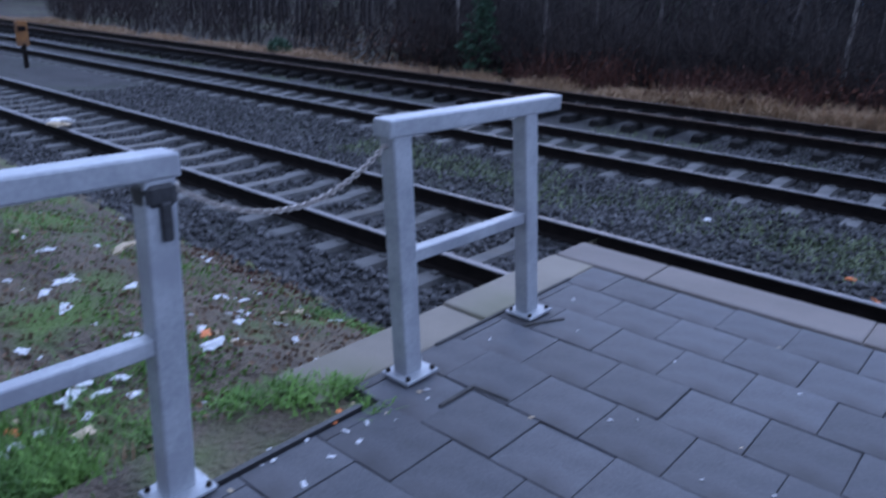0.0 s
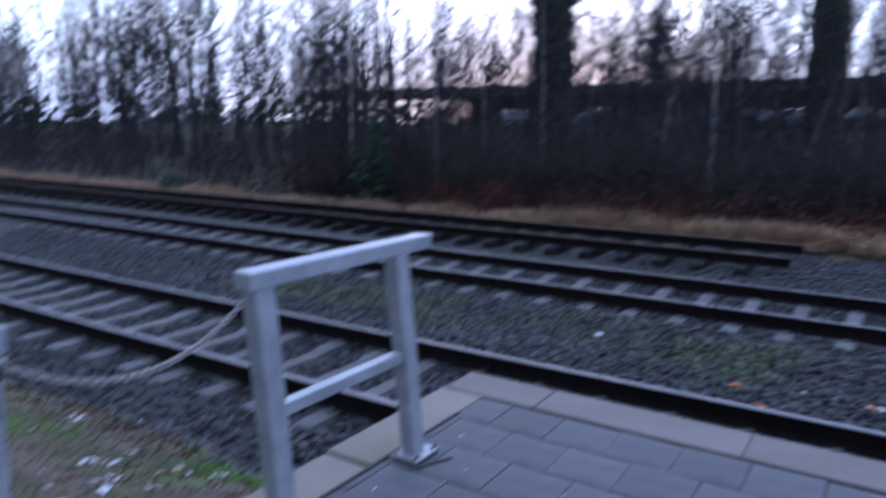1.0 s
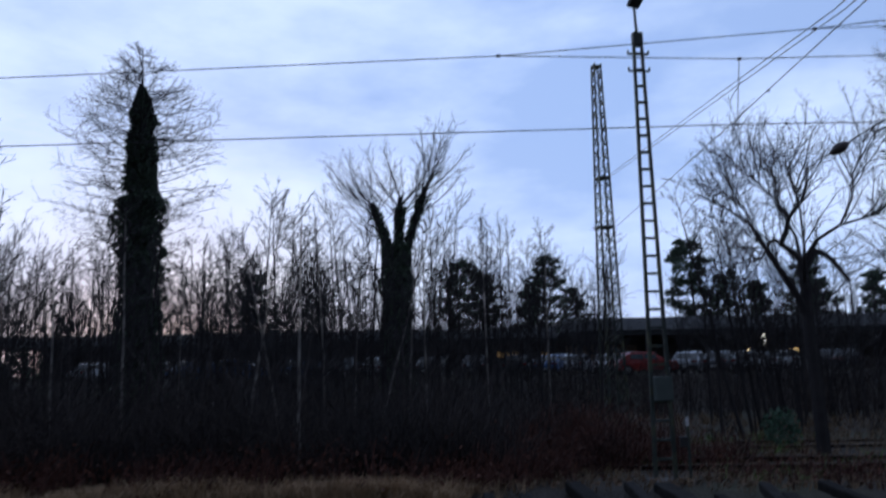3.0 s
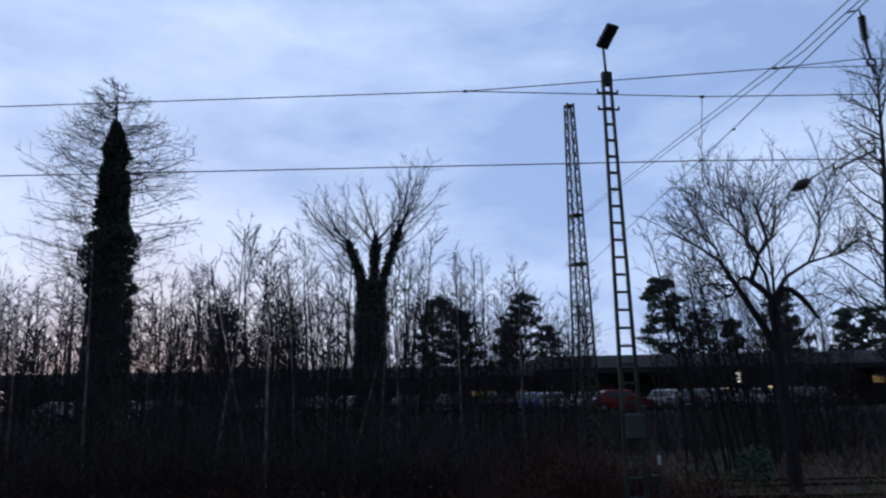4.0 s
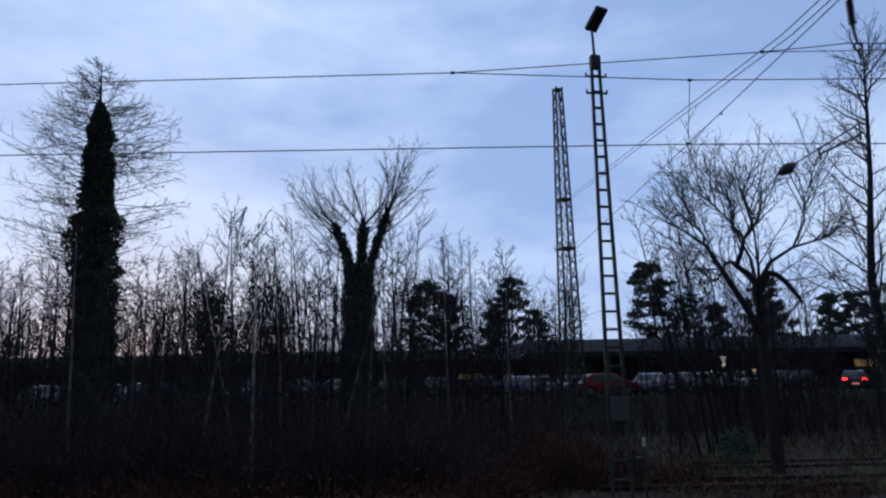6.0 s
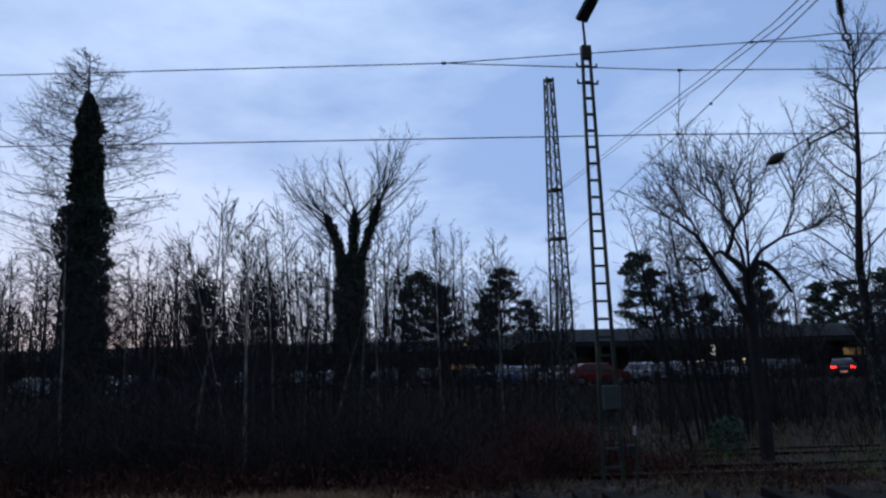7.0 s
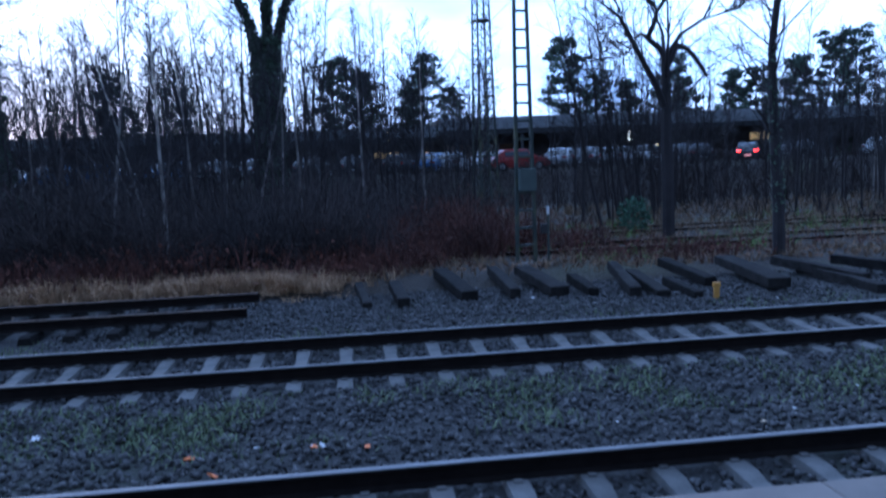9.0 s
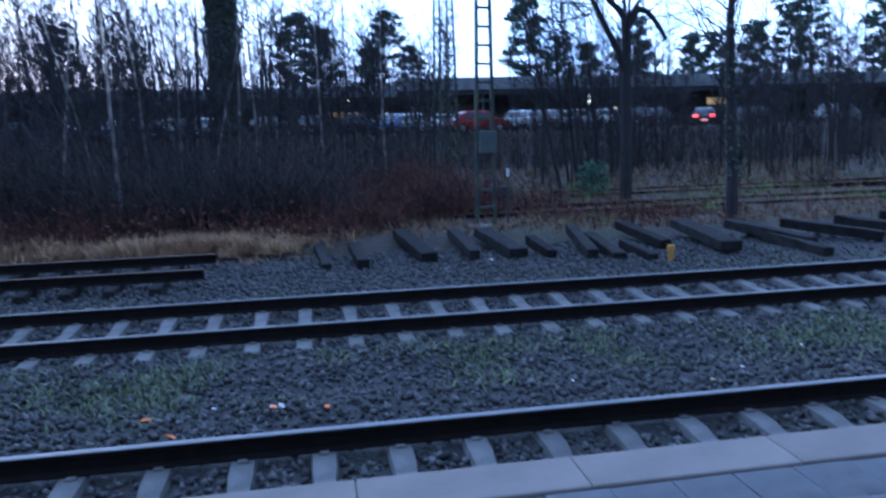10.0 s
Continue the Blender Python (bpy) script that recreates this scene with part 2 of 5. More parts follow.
def box(sx, sy, sz, at=(0, 0, 0), bevel=0.0, bm=None, turn=None):
    """A bevelled box, its centre at at, added to bm."""
    own = bmesh.new()
    bmesh.ops.create_cube(own, size=1.0, matrix=Matrix.Diagonal((sx, sy, sz, 1)))
    if bevel:
        bmesh.ops.bevel(own, geom=own.edges[:], offset=bevel, segments=2, profile=0.5, affect="EDGES")
    bmesh.ops.transform(own, matrix=Matrix.Translation(at) @ (turn or Matrix()), verts=own.verts)
    if bm is None:
        return own
    tmp = bpy.data.meshes.new("tmp")
    own.to_mesh(tmp)
    own.free()
    bm.from_mesh(tmp)
    bpy.data.meshes.remove(tmp)
    return bm


class Shape:
    """Verts and faces gathered by hand, for large or many-pieced meshes."""

    def __init__(self):
        self.v, self.f = [], []

    def tube(self, a, b, ra, rb, sides=4):
        a, b = Vector(a), Vector(b)
        d = b - a
        if d.length < 1e-6:
            return
        d.normalize()
        u = d.orthogonal().normalized()
        w = d.cross(u)
        n = len(self.v)
        for c, r in ((a, ra), (b, rb)):
            for i in range(sides):
                t = 2 * math.pi * i / sides
                self.v.append(c + u * (r * math.cos(t)) + w * (r * math.sin(t)))
        for i in range(sides):
            j = (i + 1) % sides
            self.f.append((n + i, n + j, n + sides + j, n + sides + i))
        if sides > 3:
            self.f.append(tuple(n + sides + i for i in range(sides)))
            self.f.append(tuple(n + i for i in reversed(range(sides))))

    def lathe(self, a, b, rings, sides=8):
        """One closed turned body from a to b; rings: (how far along, radius)."""
        a, b = Vector(a), Vector(b)
        d = (b - a).normalized()
        u = d.orthogonal().normalized()
        w = d.cross(u)
        n = len(self.v)
        for t, r in rings:
            for i in range(sides):
                q = 2 * math.pi * i / sides
                self.v.append(a.lerp(b, t) + u * (r * math.cos(q)) + w * (r * math.sin(q)))
        for k in range(len(rings) - 1):
            for i in range(sides):
                j = (i + 1) % sides
                self.f.append((n + k * sides + i, n + k * sides + j, n + (k + 1) * sides + j, n + (k + 1) * sides + i))
        self.f.append(tuple(n + i for i in reversed(range(sides))))
        self.f.append(tuple(n + (len(rings) - 1) * sides + i for i in range(sides)))

    def line(self, pts, r, sides=5):
        """One unbroken cord through the points."""
        pts = [Vector(p) for p in pts]
        n, last = len(self.v), len(pts) - 1
        u = (pts[1] - pts[0]).orthogonal().normalized()
        for i, p in enumerate(pts):
            d = (pts[min(i + 1, last)] - pts[max(i - 1, 0)]).normalized()
            u = (u - d * u.dot(d)).normalized()
            w = d.cross(u)
            for k in range(sides):
                t = 2 * math.pi * k / sides
                self.v.append(p + u * (r * math.cos(t)) + w * (r * math.sin(t)))
        for i in range(last):
            a = n + i * sides
            for k in range(sides):
                q = (k + 1) % sides
                self.f.append((a + k, a + q, a + sides + q, a + sides + k))
        self.f.append(tuple(n + k for k in reversed(range(sides))))
        self.f.append(tuple(n + last * sides + k for k in range(sides)))

    def leaf(self, c, size, rng):
        """A small bent leaf of two triangles, turned at random."""
        c = Vector(c)
        u = Vector((rng.uniform(-1, 1), rng.uniform(-1, 1), rng.uniform(-1, 1))).normalized()
        w = u.orthogonal().normalized()
        n = len(self.v)
        self.v += [c - u * size * 0.5, c + w * size * 0.4, c + u * size * 0.5, c - w * size * 0.4 + u.cross(w) * size * 0.25]
        self.f += [(n, n + 1, n + 2), (n, n + 2, n + 3)]

    def blade(self, c, h, lean, w=0.006):
        c = Vector(c)
        n = len(self.v)
        side = Vector((-lean[1], lean[0], 0)).normalized() * w if abs(lean[0]) + abs(lean[1]) > 1e-6 else Vector((w, 0, 0))
        mid, tip = c + Vector((lean[0] * 0.35, lean[1] * 0.35, h * 0.6)), c + Vector((lean[0], lean[1], h))
        self.v += [c - side, c + side, mid + side * 0.7, mid - side * 0.7, tip]
        self.f += [(n, n + 1, n + 2, n + 3), (n + 3, n + 2, n + 4)]

    def mesh(self, name, material, smooth=False):
        return mesh_of(name, self.v, self.f, material, smooth)


def sweep(name, section, x0, x1, materials, top_index=None):
    """A section in (y, z) drawn along x; faces whose middle is above z = top_index take the second material."""
    n = len(section)
    verts = [(x, y, z) for x in (x0, x1) for y, z in section]
    faces = [(i, (i + 1) % n, n + (i + 1) % n, n + i) for i in range(n)] + [tuple(reversed(range(n))), tuple(range(n, 2 * n))]
    me = mesh_of(name, verts, faces, materials)
    if top_index is not None:
        for p in me.polygons:
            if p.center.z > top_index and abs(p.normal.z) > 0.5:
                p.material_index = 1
    return me


def add_structure(name, me, label="", m=None, kind="structure"):
    ob = new(name, me)
    if m is not None:
        ob.matrix_basis = m
    return tagged(ob, label, "", "", kind)


# ---------------------------------------------------------------- ground
def ground_height(x, y):
    """Level woodland floor that climbs a bank to the car park."""
    z = -0.27
    z += 2.1 * min(1.0, max(0.0, (y - 36) / 6.0)) ** 1.3
    if 9 < y < 38:
        z += 0.14 + 0.16 * (noise.noise(Vector((x * 0.13, y * 0.13, 0.3))))
    return z


def build_ground():
    xs = [-2500, -900, -300, -150] + [x * 2.0 for x in range(-50, 51)] + [150, 300, 900, 2500]
    ys = [-2500, -600, -150, -60, -30, -14, -9] + [y * 0.75 for y in range(-10, 65)] + [52, 60, 80, 120, 200, 500, 1500, 2500]
    verts = [(x, y, ground_height(x, y)) for y in ys for x in xs]
    w = len(xs)
    faces = [(j * w + i, j * w + i + 1, (j + 1) * w + i + 1, (j + 1) * w + i) for j in range(len(ys) - 1) for i in range(w - 1)]
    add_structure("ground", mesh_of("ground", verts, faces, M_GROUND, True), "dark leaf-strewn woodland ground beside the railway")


def build_ballast():
    rng = random.Random(4)
    xs, ys = [-110 + 0.5 * i for i in range(441)], [-3.6 + 0.15 * j for j in range(89)]

    def h(x, y):
        shoulder = min(1, max(0, (9.6 - y) / 1.2)) * min(1, max(0, (y + 3.7) / 0.5))
        trough = 0.05 * math.exp(-((y - 1.6) / 0.5) ** 2) + 0.03 * math.exp(-((y - 5.9) / 0.5) ** 2)
        over = 0.04 * min(1, max(0, (abs(y + 0.75) - 1.12) / 0.1)) * min(1, max(0, (abs(y - 3.92) - 1.12) / 0.1))
        return -0.31 + 0.07 * shoulder + over - trough + 0.018 * noise.noise(Vector((x * 1.3, y * 1.3, 1)))

    verts = [(x, y, h(x, y)) for y in ys for x in xs]
    w = len(xs)
    faces = [(j * w + i, j * w + i + 1, (j + 1) * w + i + 1, (j + 1) * w + i) for j in range(len(ys) - 1) for i in range(w - 1)]
    add_structure("ballast_bed", mesh_of("ballast_bed", verts, faces, M_BALLAST_BED, True), "crushed-stone ballast bed, its dark colour painting shade between the stones")
    return h


def build_stones(h):
    """Loose stones on the bed, nearest stretch only."""
    rs = np.random.RandomState(7)
    n = 72000
    a, b = int(n * 0.56), int(n * 0.9)
    x = np.concatenate([rs.uniform(-5, 8.5, a), rs.uniform(-17, -3, b - a), rs.uniform(7, 17, n - b)])
    y = rs.uniform(-3.0, 9.7, n)
    y[a:b] = rs.uniform(-3.1, 4.0, b - a)
    keep = np.ones(n, bool)
    for mid, phase in ((-0.7525, -0.11), (3.9225, -0.89)):
        along = np.abs((x - phase + 0.3) % 0.6 - 0.3)
        keep &= ~((along < 0.125) & (np.abs(y - mid) < 1.13))
        keep &= ~(np.abs(np.abs(y - mid) - 0.7525) < 0.075)
    chip = np.array([[1, 0, 0], [0, 1, 0], [-1, 0, 0], [0, -1, 0], [0.15, 0.1, 1], [-0.1, 0.1, -1]], float)
    sides = np.array([[0, 1, 4], [1, 2, 4], [2, 3, 4], [3, 0, 4], [1, 0, 5], [2, 1, 5], [3, 2, 5], [0, 3, 5]])
    size = rs.uniform(0.017, 0.043, (n, 1, 1)) * rs.uniform(0.7, 1.25, (n, 1, 3))
    corner = (chip[None] + rs.uniform(-0.38, 0.38, (n, 6, 3))) * size
    ang = rs.uniform(0, 6.283, n)
    c, s = np.cos(ang)[:, None], np.sin(ang)[:, None]
    tilt = rs.uniform(-0.8, 0.8, n)[:, None]
    px, py, pz = corner[..., 0], corner[..., 1], corner[..., 2]
    py, pz = py * np.cos(tilt) - pz * np.sin(tilt), py * np.sin(tilt) + pz * np.cos(tilt)
    gx, gy = c * px - s * py, s * px + c * py
    z = np.array([max(h(p, q), bank(q, p) if p < -2.4 else -1) for p, q in zip(x, y)]) + rs.uniform(-0.004, 0.03, n)
    keep &= (y > -2.75) | (rs.uniform(0, 1, n) < 0.25) & (x < -2.5)
    v = np.stack([gx + x[:, None], gy + y[:, None], pz + z[:, None]], -1)[keep].reshape(-1, 3)
    f = (sides[None] + 6 * np.arange(keep.sum())[:, None, None]).reshape(-1, 3)
    me = bpy.data.meshes.new("ballast_stones")
    me.vertices.add(len(v))
    me.vertices.foreach_set("co", v.ravel())
    me.loops.add(f.size)
    me.loops.foreach_set("vertex_index", f.ravel())
    me.polygons.add(len(f))
    me.polygons.foreach_set("loop_start", np.arange(0, f.size, 3))
    me.update(calc_edges=True)
    me.materials.append(M_STONE)
    tagged(new("ballast_stones", me), "loose grey and dark crushed ballast stones between the rails", "gravel", kind="stuff")


# ---------------------------------------------------------------- tracks
RAIL = [(-0.062, -0.172), (0.062, -0.172), (0.062, -0.160), (0.012, -0.140), (0.009, -0.050), (0.034, -0.038), (0.036, -0.008), (0.028, 0.0),
        (-0.028, 0.0), (-0.036, -0.008), (-0.034, -0.038), (-0.009, -0.050), (-0.012, -0.140), (-0.062, -0.160)]


def build_track(label, y_near, z, x0, x1, phase, head, sleeper_material, pitch=0.6, dip=0.0):
    track = thing("railway_track", label, "railway track", pose(0, y_near + 0.7525, z), kind="structure")
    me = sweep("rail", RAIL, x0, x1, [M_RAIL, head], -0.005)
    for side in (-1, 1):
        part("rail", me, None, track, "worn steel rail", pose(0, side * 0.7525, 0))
    bm = bmesh.new()
    # a sleeper with sunken middle and sloping seats, and the clips on it
    prof = [(-1.2, -0.01), (-1.14, 0.015), (-0.45, 0.015), (-0.3, -0.01), (0.3, -0.01), (0.45, 0.015), (1.14, 0.015), (1.2, -0.01)]
    top = [[bm.verts.new((s * (0.088 + (0.0 if k not in (3, 4) else -0.012)), y, -0.19 + zz + dip)) for s in (-1, 1)] for k, (y, zz) in enumerate(prof)]
    low = [[bm.verts.new((s * 0.13, y * 1.01, -0.36 + dip)) for s in (-1, 1)] for y, _ in prof]
    for a, b, c, d in zip(top, top[1:], low, low[1:]):
        bm.faces.new((a[0], a[1], b[1], b[0]))
        bm.faces.new((a[0], b[0], d[0], c[0]))
        bm.faces.new((a[1], c[1], d[1], b[1]))
    bm.faces.new((top[0][0], low[0][0], low[0][1], top[0][1]))
    bm.faces.new((top[-1][0], top[-1][1], low[-1][1], low[-1][0]))
    for s in (-1, 1):
        for o in (-0.1, 0.1):
            box(0.07, 0.05, 0.02, (0, s * 0.7525 + o * 0.85, -0.168 + dip), bm=bm)
    sl = bpy.data.meshes.new("sleeper")
    bmesh.ops.recalc_face_normals(bm, faces=bm.faces)
    bm.to_mesh(sl)
    bm.free()
    sl.materials.append(sleeper_material)
    rng = random.Random(int(y_near * 10))
    k0, k1 = math.ceil((x0 + 0.2 - phase) / pitch), math.floor((x1 - 0.2 - phase) / pitch)
    for k in range(k0, k1 + 1):
        part("sleeper", sl, None, track, m=pose(phase + k * pitch + rng.uniform(-0.012, 0.012), rng.uniform(-0.02, 0.02), 0, 0, 0, rng.uniform(-0.7, 0.7)))
    return track


# ---------------------------------------------------------------- platform
PLAT = 0.77
EDGE_OUT, EDGE_IN, END_OUT, END_IN = -2.40, -2.70, -2.47, -2.21


def slab_mesh(sx, sy, name="slab", material=None, sz=0.07):
    return part_mesh(name, box(sx - 0.004, sy - 0.004, sz, bevel=0.002), material or M_SLAB)


def part_mesh(name, bm, material):
    me = bpy.data.meshes.new(name)
    bm.to_mesh(me)
    bm.free()
    me.materials.append(material)
    return me


def build_platform():
    plat = thing("platform", "station platform of dark grey concrete slabs with pale edge stones", "platform", kind="structure")
    core = box(40 + 2.2, 7.6, 0.99, (20 - 1.1 - 0.1, -2.75 - 3.8, PLAT - 0.545))
    part("core", core, M_JOINT, plat, "dark joint sand and platform core")
    wall = box(44, 0.22, 0.9, (22 + END_OUT, EDGE_OUT - 0.16, PLAT - 0.55))
    part("edge_wall", wall, M_STRIP, plat, "concrete wall under the platform edge")
    edge = part_mesh("edge_stone", box(0.99, 0.295, 0.16, bevel=0.012), M_EDGE)
    for k in range(32):
        x = -1.93 + 0.99 * k + 0.495
        part("edge_stone", edge, None, plat, m=pose(x, (EDGE_OUT + EDGE_IN) / 2, PLAT - 0.08))
    corner = part_mesh("edge_stone", box(0.53, 0.295, 0.16, bevel=0.012), M_EDGE)
    part("edge_stone", corner, None, plat, m=pose(END_OUT + 0.27, (EDGE_OUT + EDGE_IN) / 2, PLAT - 0.08))
    kerb = part_mesh("kerb_stone", box(0.255, 0.93, 0.2, bevel=0.012), M_STRIP)
    for k in range(2):
        part("kerb_stone", kerb, None, plat, m=pose((END_OUT + END_IN) / 2 - 0.004, EDGE_IN - 0.47 - 0.94 * k, PLAT - 0.1 - 0.008 * (k > 0), 0, 0, -0.6 if k == 1 else 0))
    return plat


SLAB = 0.2835


def build_slabs(plat):
    """Square slabs in half bond; the nearest ones as pieces, the rest joined."""
    rng = random.Random(3)
    whole = slab_mesh(SLAB, SLAB)
    rest = bmesh.new()
    for j in range(24):
        y = -2.725 - SLAB * (j + 0.5)
        left = END_IN if y > -4.5 else -2.07
        x = -1.455 + (SLAB / 2 if j % 2 else 0.0)
        x -= SLAB * math.floor((x - left) / SLAB)
        if x - left > 0.03:
            cut = slab_mesh(x - left, SLAB)
            part("slab", cut, None, plat, m=pose((x + left) / 2, y, PLAT - 0.037))
        while x < 9.5:
            m = pose(x + SLAB / 2, y, PLAT - 0.037 + rng.uniform(-0.003, 0.003), rng.gauss(0, 0.35), rng.gauss(0, 0.35), rng.gauss(0, 0.25))
            if (x < 1.2 and j < 11) or (x < 5.5 and j < 4):
                part("slab", whole, None, plat, m=m)
            else:
                bmesh.ops.create_cube(rest, size=1.0, matrix=m @ Matrix.Diagonal((SLAB - 0.005, SLAB - 0.005, 0.07, 1)))
            x += SLAB
    tagged(part("paving_rest", rest, M_SLAB, plat), kind="stuff")
    # dark strips laid slightly proud paint the shade in gaps between stones
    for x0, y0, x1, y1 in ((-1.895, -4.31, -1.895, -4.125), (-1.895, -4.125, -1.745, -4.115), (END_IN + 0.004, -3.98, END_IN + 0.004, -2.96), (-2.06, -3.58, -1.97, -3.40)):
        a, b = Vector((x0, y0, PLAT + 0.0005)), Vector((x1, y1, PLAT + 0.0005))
        gap = part("gap", box(0.014, (b - a).length, 0.012, bevel=0.003), M_JOINT, plat, "dark strip painting the shade in a paving gap")
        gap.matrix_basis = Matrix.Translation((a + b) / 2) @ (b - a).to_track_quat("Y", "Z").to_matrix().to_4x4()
    part("edging", box(0.02, 1.9, 0.12, (-2.085, -5.45, PLAT - 0.05)), M_BLACK, plat, "black edging strip along the paving")


# ---------------------------------------------------------------- fence
def build_fence(y0, y1, posts, label, taped=False):
    """posts: (foot, head) along the fence, as they lean a little."""
    fence = thing("handrail_fence", label, "fence", pose(-2.13, 0, PLAT))
    part("top_rail", box(0.08, y1 - y0, 0.062, (0, (y0 + y1) / 2, 0.924), 0.008), M_ZINC, fence)
    ps = sorted(posts)
    for a, b in zip(ps, ps[1:]):
        ya, yb = sum(a) / 2 + 0.03, sum(b) / 2 - 0.03
        part("middle_rail", box(0.048, yb - ya, 0.048, (0, (ya + yb) / 2, 0.465), 0.006), M_ZINC, fence)
    for foot, head in ps:
        bm = box(0.066, 0.085, 0.895, (0, 0, 0.4475), 0.007)
        for v in bm.verts:
            v.co.y += foot + (head - foot) * v.co.z / 0.895
        part("post", bm, M_ZINC, fence)
        plate = part("base_plate", box(0.135, 0.165, 0.012, (0.01, foot, 0.012), 0.003), M_ZINC, fence, "galvanised base plate with bolts")
        for sx in (-1, 1):
            for sy in (-1, 1):
                bm = bmesh.new()
                bmesh.ops.create_cone(bm, cap_ends=True, segments=6, radius1=0.009, radius2=0.009, depth=0.014, matrix=Matrix.Translation((0.01 + sx * 0.05, foot + sy * 0.064, 0.022)))
                part("bolt", bm, M_RAIL, plate, "dark hexagonal bolt")
    for z, r in ((0.865, 0.008),):
        for foot, head in ps[:1] if not taped else ps[-1:]:
            s = Shape()
            side = -1 if not taped else 1
            s.tube((0, head + side * 0.04, z), (0, head + side * 0.062, z), r, r, 6)
            part("eye_bolt", s.mesh("eye_bolt", M_CHAIN), None, fence, "small steel eye bolt")
    if taped:
        bm = box(0.075, 0.094, 0.075, (0, ps[-1][1] - 0.0, 0.855), 0.02)
        box(0.02, 0.028, 0.1, (0.036, ps[-1][1] + 0.005, 0.79), 0.006, bm)
        part("black_tape", bm, M_BLACK, fence, "black tape with a hanging end")
    return fence


def build_chain():
    """Steel links on a hanging curve between the two fences."""
    chain = thing("barrier_chain", "galvanised steel link chain hanging between two handrail fences", "chain")
    a, b = Vector((-2.13, -5.065, 1.625)), Vector((-2.13, -4.352, 1.635))
    n = 44
    bm = bmesh.new()
    rings, k = 8, 4
    for i in range(rings):
        t = 2 * math.pi * i / rings
        c, d = Vector((0.0125 * math.cos(t) * 1.1, 0.0078 * math.sin(t), 0)), Vector((math.cos(t), math.sin(t), 0))
        for j in range(k):
            q = 2 * math.pi * j / k
            bm.verts.new(c + d * 0.0033 * math.cos(q) + Vector((0, 0, 0.0033 * math.sin(q))))
    bm.verts.ensure_lookup_table()
    for i in range(rings):
        for j in range(k):
            i2, j2 = (i + 1) % rings, (j + 1) % k
            bm.faces.new([bm.verts[i * k + j], bm.verts[i2 * k + j], bm.verts[i2 * k + j2], bm.verts[i * k + j2]])
    me = part_mesh("link", bm, M_CHAIN)
    sag = 0.125

    def at(s):
        p = a.lerp(b, s)
        return p - Vector((0, 0, sag * 4 * s * (1 - s)))

    for i in range(n):
        s = (i + 0.5) / n
        p, d = at(s), (at(min(1, s + 0.01)) - at(max(0, s - 0.01))).normalized()
        q = d.to_track_quat("X", "Z").to_matrix().to_4x4()
        part("link", me, None, chain, m=Matrix.Translation(p) @ q @ pose(0, 0, 0, 90 * (i % 2) + 45, 0, 0))


# ---------------------------------------------------------------- verge beside the platform
def bank(y, x=0.0):
    """Height of the soil bank beyond the platform end, by its distance from the track."""
    y += 0.16 * noise.noise(Vector((x * 0.9, 3.3, 0))) + 0.06 * noise.noise(Vector((x * 3.1, 7.3, 0)))
    ys, zs = (-30, -5.2, -4.4, -3.6, -3.0, -2.6, -2.2), (0.66, 0.66, 0.60, 0.32, 0.05, -0.22, -0.32)
    return float(np.interp(y, ys, zs))


def build_verge():
    xs, ys = [-2.10, -2.2, -2.3, -2.4] + [-2.48 - 0.12 * i for i in range(70)] + [-11 - 2 * i for i in range(45)], [-2.2 - 0.1 * j for j in range(60)] + [-9, -12, -20, -60]
    verts = []
    for y in ys:
        for x in xs:
            z = bank(y, x) + 0.06 * noise.noise(Vector((x * 1.7, y * 1.7, 2))) + 0.035 * noise.noise(Vector((x * 6, y * 6, 5)))
            if x > -2.47:
                z = PLAT - 0.03 + 0.015 * noise.noise(Vector((x * 9, y * 9, 5)))
            verts.append((min(x, -2.475 if y > -4.5 else x), y, z))
    w = len(xs)
    faces = [(j * w + i, (j + 1) * w + i, (j + 1) * w + i + 1, j * w + i + 1) for j in range(len(ys) - 1) for i in range(w - 1)]
    faces = [tuple(reversed(f)) for f in faces]
    add_structure("verge", mesh_of("verge", verts, faces, M_SOIL, True), "littered soil bank with patches of grass beside the platform end")


